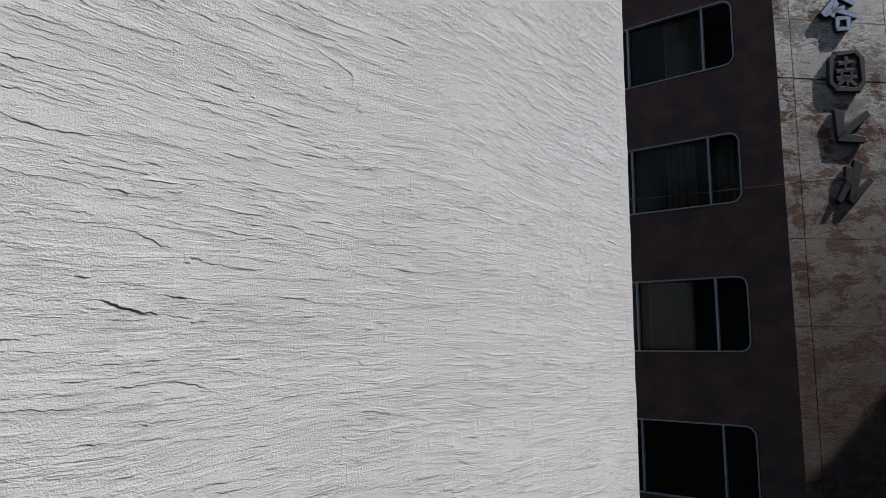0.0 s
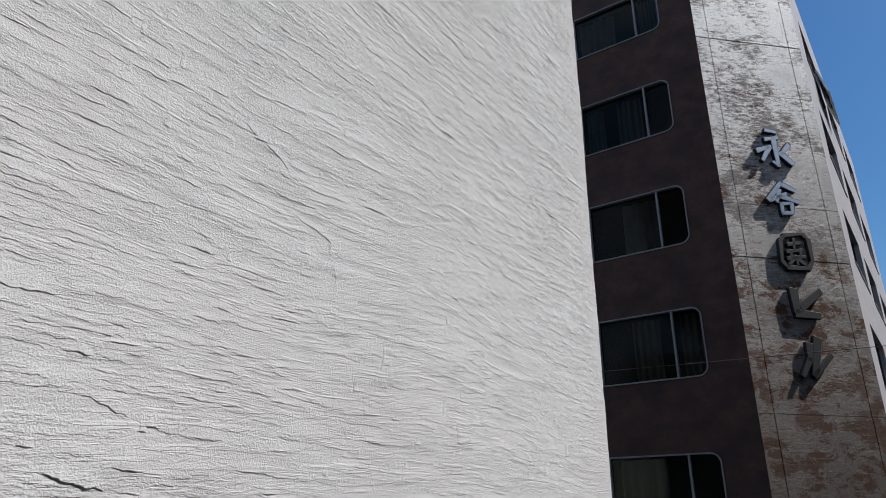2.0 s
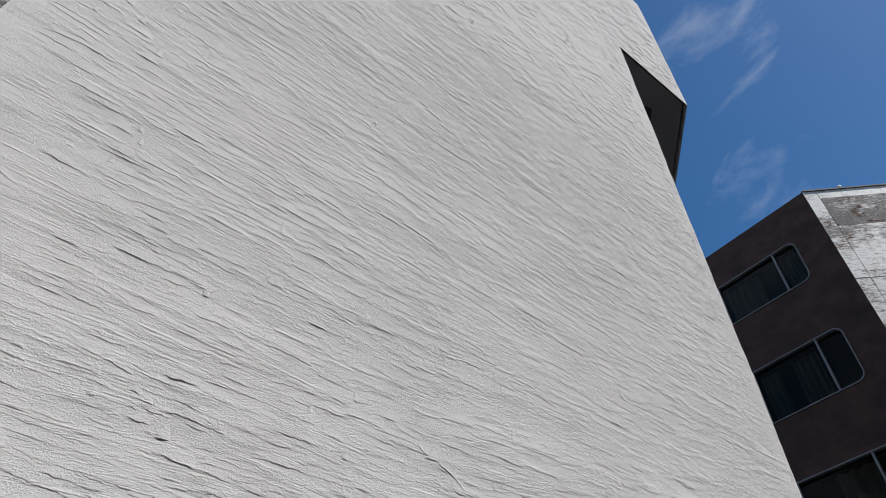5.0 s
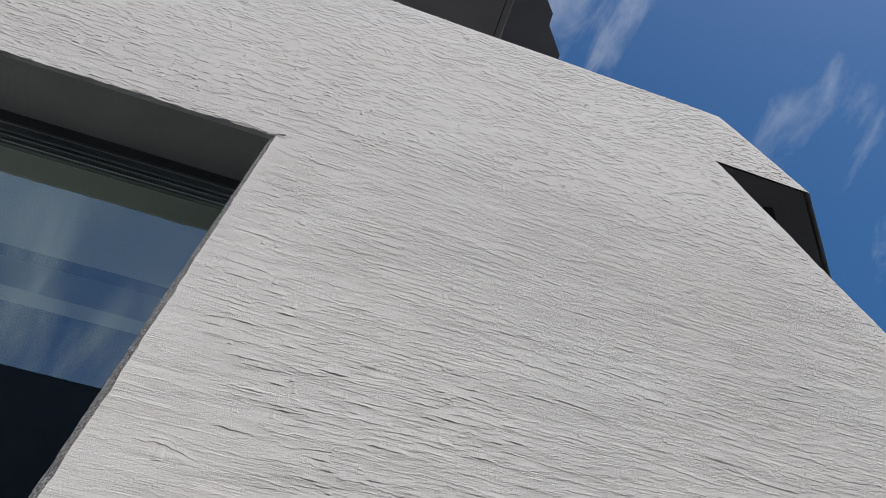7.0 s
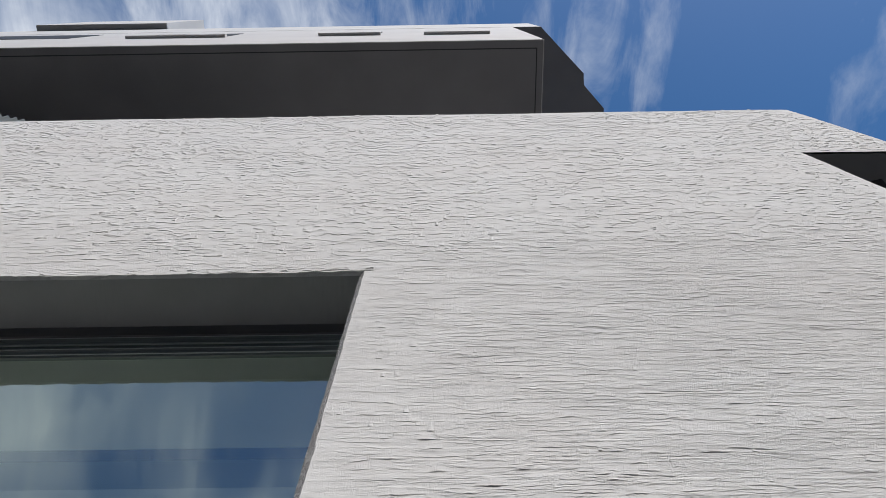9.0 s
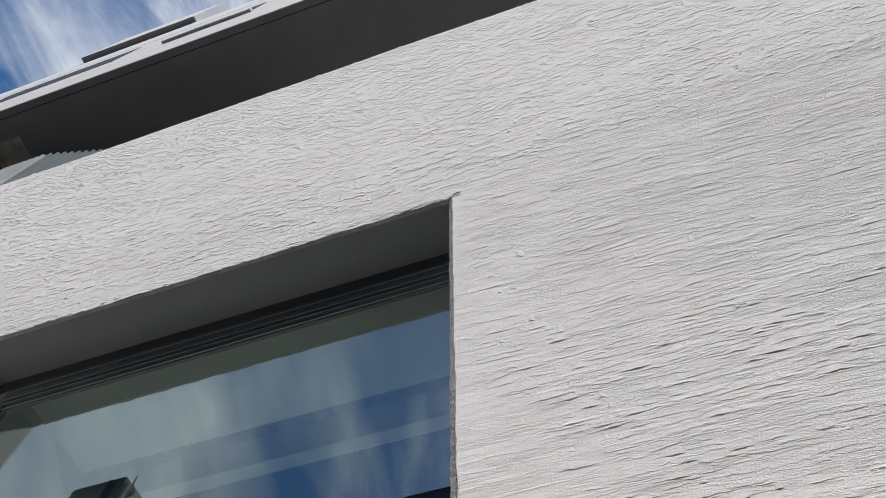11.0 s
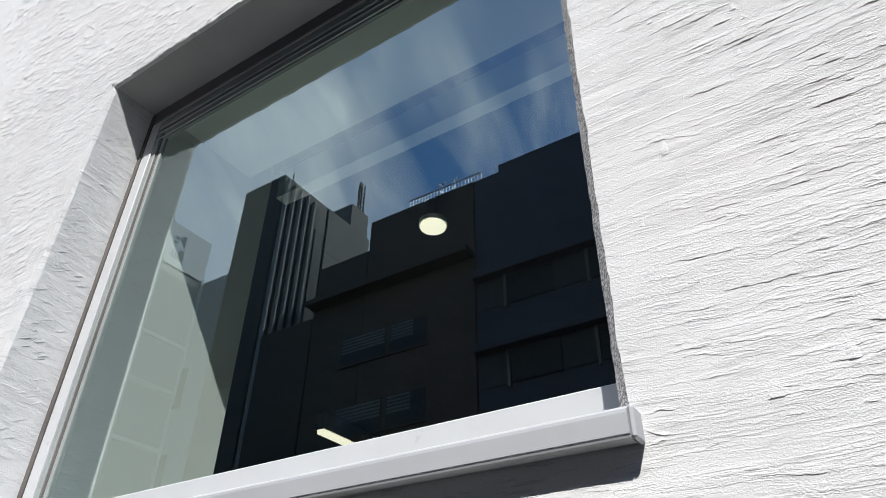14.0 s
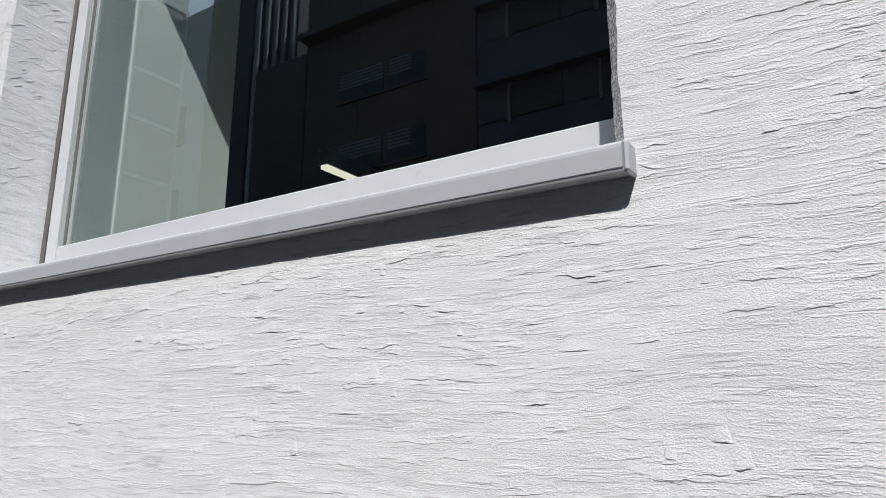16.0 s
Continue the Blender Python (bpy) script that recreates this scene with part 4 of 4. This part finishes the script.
cols = [(20.0 + 4.4 * i, 23.2 + 4.4 * i) for i in range(3)]
bm = holed_slab([CX] + [v for c in cols for v in c] + [fx1], levels, [(*c, *r) for c in cols for r in ROWS_Z],
                lambda x, z, d: (x, (x - CX) / (fx1 - CX) * fy1 + d, z), 0.0, 0.3)
part("street_wall", bm, M["pale"], office, "pale facade with a row of windows per storey")
for a, b in ROWS_Z:
    for c0, c1 in cols:
        w = part("window", street_box(bmesh.new(), c0, c1, a, b, -0.14, -0.13), M["glass_dark"], office)
        part("sill", street_box(bmesh.new(), c0, c1, a, a + 0.06, -0.13, 0.03), M["win_alu"], w)
def hung_sash(x0, x1, z0, z1):
    """A top-hung window pushed open: white bars round a dark pane."""
    bar, pane_bm = bmesh.new(), bmesh.new()
    out = lambda z: 0.10 + 0.20 * (z1 - z) / (z1 - z0)  # noqa: E731

    def slab(bm, a, b, c, d, thick):
        v = [bm.verts.new((x, -out(z) - t, z)) for t in (0, thick) for x, z in ((a, c), (b, c), (b, d), (a, d))]
        for q in ((0, 1, 2, 3), (7, 6, 5, 4), (0, 4, 5, 1), (1, 5, 6, 2), (2, 6, 7, 3), (3, 7, 4, 0)):
            bm.faces.new([v[i] for i in q])
    for a, b, c, d in ((x0, x1, z0, z0 + 0.10), (x0, x1, z1 - 0.10, z1), (x0, x0 + 0.30, z0 + 0.10, z1 - 0.10), (x1 - 0.30, x1, z0 + 0.10, z1 - 0.10)):
        slab(bar, a, b, c, d, 0.05)
    slab(pane_bm, x0 + 0.30, x1 - 0.30, z0 + 0.10, z1 - 0.10, 0.02)
    for bm in (bar, pane_bm):
        bmesh.ops.recalc_face_normals(bm, faces=bm.faces[:])
    return bar, pane_bm


bar, pane_bm = hung_sash(21.2, 23.6, 14.1, 14.95)
sash = part("open_sash", bar, M["sign_white"], office, "white window sash standing open")
part("pane", pane_bm, M["pane_dim"], sash)


# ---- sign letters on the cut corner ----
def stroke(x, y, le, wd, deg, depth):
    """A tapering brush bar in the sign's plane."""
    bm = bmesh.new()
    bmesh.ops.create_cube(bm, size=1.0, matrix=Matrix.Diagonal((le, wd, depth, 1)))
    for v in bm.verts:
        v.co.y *= 1.15 if v.co.x < 0 else 0.8
        v.co.x += 0.12 * v.co.y
    bmesh.ops.bevel(bm, geom=bm.edges[:], offset=0.012, segments=1, affect='EDGES')
    bm.transform(Matrix.Translation((x, y, depth / 2)) @ Matrix.Rotation(radians(deg), 4, 'Z'))
    return bm


def brushed(marks, mat, face, wide):
    """A sign mark from brush strokes (u0, z0, u1, z1, width) on the corner: a dark body with a painted face."""
    u, z = sum(m[0] + m[2] for m in marks) / 2 / len(marks), sum(m[1] + m[3] for m in marks) / 2 / len(marks)
    ob = empty("sign_mark", "raised brush-style metal sign mark on the concrete corner", "sign", group="signs on the corner")
    ob.matrix_world = on_corner(u, z, 0.02)
    for u0, z0, u1, z1, wd in marks:
        le, deg = math.hypot(u1 - u0, z1 - z0), math.degrees(math.atan2(z1 - z0, u1 - u0))
        args = ((u0 + u1) / 2 - u, (z0 + z1) / 2 - z, le + 0.5 * wd * wide, wd * wide, deg)
        body = part("stroke", stroke(*args, 0.11), mat, ob)
        if face is not mat:
            bm = stroke(args[0], args[1], args[2] - 0.01, args[3] - 0.01, deg, 0.012)
            bm.transform(Matrix.Translation((0, 0, 0.106)))
            part("face", bm, face, body, "pale blue painted face")
    return ob


brushed([(1.42, 11.06, 1.72, 11.02, 0.10), (1.37, 10.79, 1.72, 10.86, 0.11), (1.60, 10.83, 1.61, 10.03, 0.13), (1.09, 10.43, 1.48, 10.58, 0.12), (1.44, 10.55, 1.20, 10.17, 0.12), (2.00, 10.68, 1.76, 10.40, 0.12),
         (1.72, 10.42, 2.02, 10.12, 0.14), (1.62, 10.05, 1.48, 10.14, 0.10)], M["sign_dark"], M["sign_face"], 1.15)
brushed([(1.14, 9.05, 1.55, 9.55, 0.12), (1.60, 9.50, 1.90, 9.36, 0.12), (1.20, 9.06, 1.66, 9.26, 0.11), (1.48, 9.36, 1.36, 9.02, 0.11), (1.43, 9.20, 1.95, 9.05, 0.13), (1.49, 8.97, 1.75, 9.01, 0.09),
         (1.48, 8.97, 1.46, 8.72, 0.10), (1.46, 8.72, 1.73, 8.74, 0.10), (1.75, 9.01, 1.73, 8.74, 0.10)], M["sign_dark"], M["sign_face"], 1.15)
brushed([(1.36, 8.12, 1.86, 8.20, 0.09), (1.25, 7.98, 1.20, 7.46, 0.09), (2.00, 8.06, 2.00, 7.50, 0.10), (1.32, 7.30, 1.84, 7.30, 0.10), (1.26, 8.00, 1.38, 8.11, 0.09), (1.87, 8.19, 1.99, 8.07, 0.09), (1.21, 7.44, 1.32, 7.31, 0.09), (1.86, 7.30, 1.99, 7.48, 0.10), (1.43, 7.89, 1.77, 7.95, 0.08), (1.37, 7.70, 1.78, 7.77, 0.08),
         (1.61, 8.05, 1.57, 7.72, 0.07), (1.36, 7.53, 1.83, 7.60, 0.09), (1.56, 7.58, 1.38, 7.38, 0.09), (1.59, 7.56, 1.80, 7.40, 0.10), (1.58, 7.60, 1.60, 7.38, 0.07), (1.47, 7.70, 1.47, 7.56, 0.07), (1.72, 7.74, 1.72, 7.60, 0.07)], M["sign_dark"], M["sign_dark"], 1.2)
brushed([(1.34, 6.74, 1.33, 6.22, 0.18), (1.32, 6.18, 1.88, 6.14, 0.16), (1.47, 6.32, 2.02, 6.74, 0.15)], M["sign_dark"], M["sign_dark"], 1.2)
brushed([(1.47, 5.46, 1.42, 5.10, 0.14), (1.42, 5.12, 1.18, 4.74, 0.12), (1.70, 5.58, 1.48, 4.76, 0.17), (1.46, 4.74, 1.98, 5.22, 0.11)], M["sign_dark"], M["sign_dark"], 1.2)


def lettering(text, size, depth, mat, name, parent=None):
    cu = bpy.data.curves.new(name, 'FONT')
    cu.body, cu.size, cu.extrude, cu.align_x, cu.align_y = text, size, depth / 2, 'CENTER', 'CENTER'
    cu.materials.append(mat)
    ob = new(name, cu)
    if parent is not None:
        ob.parent = parent
    return ob


# ---- cable over the side street ----
cu = bpy.data.curves.new("overhead_cable", 'CURVE')
cu.dimensions, cu.bevel_depth, cu.bevel_resolution = '3D', 0.007, 2
sp = cu.splines.new('POLY')
sp.points.add(24)
for i, p in enumerate(sp.points):
    f = i / 24
    p.co = (14.6 + 1.5 * f, -13.0 + 28.9 * f, 4.36 + 1.24 * f - 0.25 * f * (1 - f), 1)
cu.materials.append(M["sealant"])
tagged(new("overhead_cable", cu), "thin dark cable hanging across the side street", "cable")

# ---- buildings across the street, seen in the glass ----
def facade(name, label, x0, x1, y0, y1, h, mat, rows=0, cols=0, win=(1.4, 1.5), first=1.2, storey=3.3, cap=False):
    """A block with recessed windows on its street side (towards +y)."""
    ob = empty(name, label, "building")
    part("wall", boxed(x0, x1, y0, y1, -3.6, h, bevel=0.03), mat, ob)
    if cap:
        part("parapet", boxed(x0 - 0.05, x1 + 0.05, y1 - 0.3, y1 + 0.06, h - 0.25, h + 0.02), mat, ob)
    for r in range(rows):
        z = first + r * storey
        if z + win[1] > h - 0.4:
            break
        for c in range(cols):
            x = x0 + (c + 0.5) * (x1 - x0) / cols
            w = part("window", boxed(x - win[0] / 2, x + win[0] / 2, y1 - 0.02, y1 + 0.02, z, z + win[1]), M["pane_dim"], ob)
            part("frame", boxed(x - win[0] / 2 - 0.06, x + win[0] / 2 + 0.06, y1 - 0.01, y1 + 0.07, z - 0.1, z - 0.002), M["facade_dark"], w)
    return ob


OY = -13.0
tower = facade("tower_building", "dark grey tower with pale ribs on its side", -19.9, -17.55, -18.6, OY, 20.56, M["facade_tower"])
part("side_wall", boxed(-17.56, -17.50, -18.6, -15.75, -3.5, 20.5), M["facade_beige"], tower, "beige concrete side wall")
part("dark_panel", boxed(-17.56, -17.48, -15.6, -15.05, -3.0, 19.0, bevel=0.03), M["slot"], tower, "dark glazed strip")
for i in range(5):
    y = OY - 0.10 - 0.40 * i
    part("rib", boxed(-17.56, -17.36, y - 0.11, y, -3.4, 20.3 - 0.03 * i, bevel=0.02), M["facade_rib"], tower, "pale concrete rib")
    # shade between the ribs put in as near-black strips
    part("recess", boxed(-17.56, -17.52, y - 0.39, y - 0.115, -3.4, 20.2), M["slot"], tower, "near-black strip for the shade between the ribs")
for z in (4.0, 8.0, 12.0, 16.0, 18.2):
    part("joint", boxed(-17.51, -17.494, -18.6, -15.75, z, z + 0.04), M["facade_dark"], tower)
# hut at the rear of the tower's roof
part("roof_hut", prism(bmesh.new(), [(-19.2, -18.5), (-17.6, -18.5), (-17.6, -17.3), (-19.2, -17.3)], 20.5, 21.9), M["facade_beige"], tower)
part("antenna", boxed(-18.9, -18.86, -14.6, -14.56, 20.5, 22.4), M["facade_dark"], tower)
# unseen block, added only to throw the shadow edge onto the tower's ribs
shade_caster = part("roof_hut", boxed(-16.5, -14.81, -22.0, -16.2, -3.6, 17.3), M["facade_dark"])
low = facade("low_building", "dark low block beside the tower", -14.8, -12.6, -22, OY, 14.8, M["facade_dark"])
shade_caster.parent = low
# added dark block, in place of the shade over the lower ribs
rib_shade = facade("rib_shade_block", "added dark block standing in for shade on the ribbed tower", -17.25, -14.82, -16.0, OY, 12.85, M["facade_dark"])
mid = facade("middle_building", "dark brown block with a railing on its roof", -12.6, -8.45, -22, OY, 16.0, M["facade_brown"])
part("eave", boxed(-14.8, -8.46, OY - 0.02, OY + 0.5, 13.05, 13.25, bevel=0.02), M["facade_dark"], mid, "dark projecting eave")
for z in (3.9, 6.3, 8.7, 11.0):
    for x0, x1 in ((-13.35, -11.62), (-11.45, -10.1)):
        w = part("window", boxed(x0, x1, OY - 0.02, OY + 0.02, z - 0.35, z + 0.60), M["pane_dim"], mid, "dim window with a half-drawn pale blind")
        part("frame", boxed(x0 - 0.05, x1 + 0.05, OY - 0.01, OY + 0.06, z - 0.42, z - 0.36), M["facade_brown"], w)
        for q in range(5):
            part("blind_slat", boxed(x0 + 0.04, x1 - (0.5 if x1 > -11 else 0.04), OY + 0.021, OY + 0.028, z + 0.50 - 0.11 * q, z + 0.57 - 0.11 * q), M["blind"], w)
blue = facade("blue_building", "dark blue-grey block with balconies", -8.44, 14.0, -22, OY - 0.02, 15.99, M["facade_blue"])
part("penthouse", boxed(-7.7, 14.0, -22, OY - 0.35, 16.2, 16.58), M["facade_blue"], blue)
for r in range(5):
    for c in range(9):
        x0, z0 = -8.3 + 2.45 * c, 1.8 + 2.33 * r
        w = part("window", boxed(x0, x0 + 0.76, OY - 0.04, OY + 0.004, z0, z0 + 0.86), M["slot"], blue)
        part("frame", boxed(x0 + 0.78, x0 + 0.86, OY - 0.04, OY + 0.05, z0 - 0.1, z0 + 1.0), M["facade_beige"], w)
        part("shutter", boxed(x0 + 0.9, x0 + 2.3, OY - 0.04, OY + 0.02, z0, z0 + 0.86), M["pane_dim"], w)
for r in range(5):
    part("balcony", boxed(-8.4, 14.0, OY, OY + 0.30, 2.75 + 2.33 * r, 3.0 + 2.33 * r, bevel=0.02), M["facade_blue"], blue)
# out of view; stands here for its shadow edge on the office corner
tall = facade("tall_building", "grey office block further along the street", 14.0, 44.0, -26, OY, 19.6, M["facade_dark"], 5, 10)
left = facade("left_building", "pale block with a projecting sign", -34.0, -20.0, -24, OY - 0.05, 16.45, M["pale"], 4, 4)

# railing and mast on the roofs
rail = empty("roof_railing", "thin metal railing along a roof edge", "railing")
part("handrail", boxed(-11.0, -8.2, OY - 0.1, OY - 0.06, 16.30, 16.33), M["metal"], rail)
for i in range(24):
    x = -11.0 + i * 2.8 / 23
    part("post", boxed(x - 0.012, x + 0.012, OY - 0.1, OY - 0.07, 16.02, 16.30), M["metal"], rail)
for x in (-9.85, -9.35):
    lampst = empty("roof_lamp", "twin white globe lamp on a thin post", "lamp", group="roof lamps")
    part("post", boxed(x - 0.015, x + 0.015, OY - 0.3, OY - 0.27, 16.0, 16.66), M["metal"], lampst)
    for dx in (-0.1, 0.1):
        gb = bmesh.new()
        bmesh.ops.create_icosphere(gb, subdivisions=2, radius=0.05, matrix=Matrix.Translation((x + dx, OY - 0.285, 16.69)))
        part("globe", gb, M["sign_white"], lampst)
mast = empty("antenna_mast", "lattice antenna mast on a roof", "mast")
MX, MY = -18.1, -18.4
for dx, dy in ((0, 0), (0.2, 0), (0, 0.2), (0.2, 0.2)):
    part("leg", boxed(MX + dx, MX + 0.05 + dx, MY + dy, MY + 0.05 + dy, 20.5, 23.9), M["facade_dark"], mast)
for i in range(12):
    for y in (MY, MY + 0.2):
        part("brace", boxed(MX, MX + 0.25, y, y + 0.04, 20.6 + 0.28 * i, 20.65 + 0.28 * i), M["facade_dark"], mast)
part("aerial", boxed(MX - 0.12, MX - 0.06, MY, MY + 0.06, 22.2, 24.3), M["facade_dark"], mast)

# projecting sign
blade = empty("projecting_sign", "white projecting signboard with several panels", "sign")
part("post", boxed(-21.6, -21.3, -10.98, -10.78, 6.5, 18.45, bevel=0.02), M["sign_white"], blade)
part("post", boxed(-21.6, -21.4, -13.05, -12.93, 6.5, 16.6), M["sign_white"], blade)
sp = part("panel", boxed(-21.58, -21.42, -13.0, -10.98, 16.45, 18.4, bevel=0.02), M["sign_white"], blade)
for z in (13.4, 11.55, 9.42):
    part("crossbar", boxed(-21.58, -21.40, -12.93, -10.98, z - 0.07, z + 0.07), M["sign_white"], blade)
for z0, z1 in ((13.5, 16.4), (11.65, 13.3), (9.5, 11.45), (6.6, 9.3)):
    part("panel", boxed(-21.56, -21.46, -12.93, -10.98, z0, z1), M["pale"], blade)
for text, z in (("Pc", 17.72), ("Bu", 17.05)):
    ob = lettering(text, 0.62, 0.02, M["text_grey"], "lettering", blade)
    ob.matrix_world = Matrix.Translation((-21.405, -11.55, z)) @ Matrix.Rotation(radians(90), 4, 'Z') @ Matrix.Rotation(radians(90), 4, 'X')
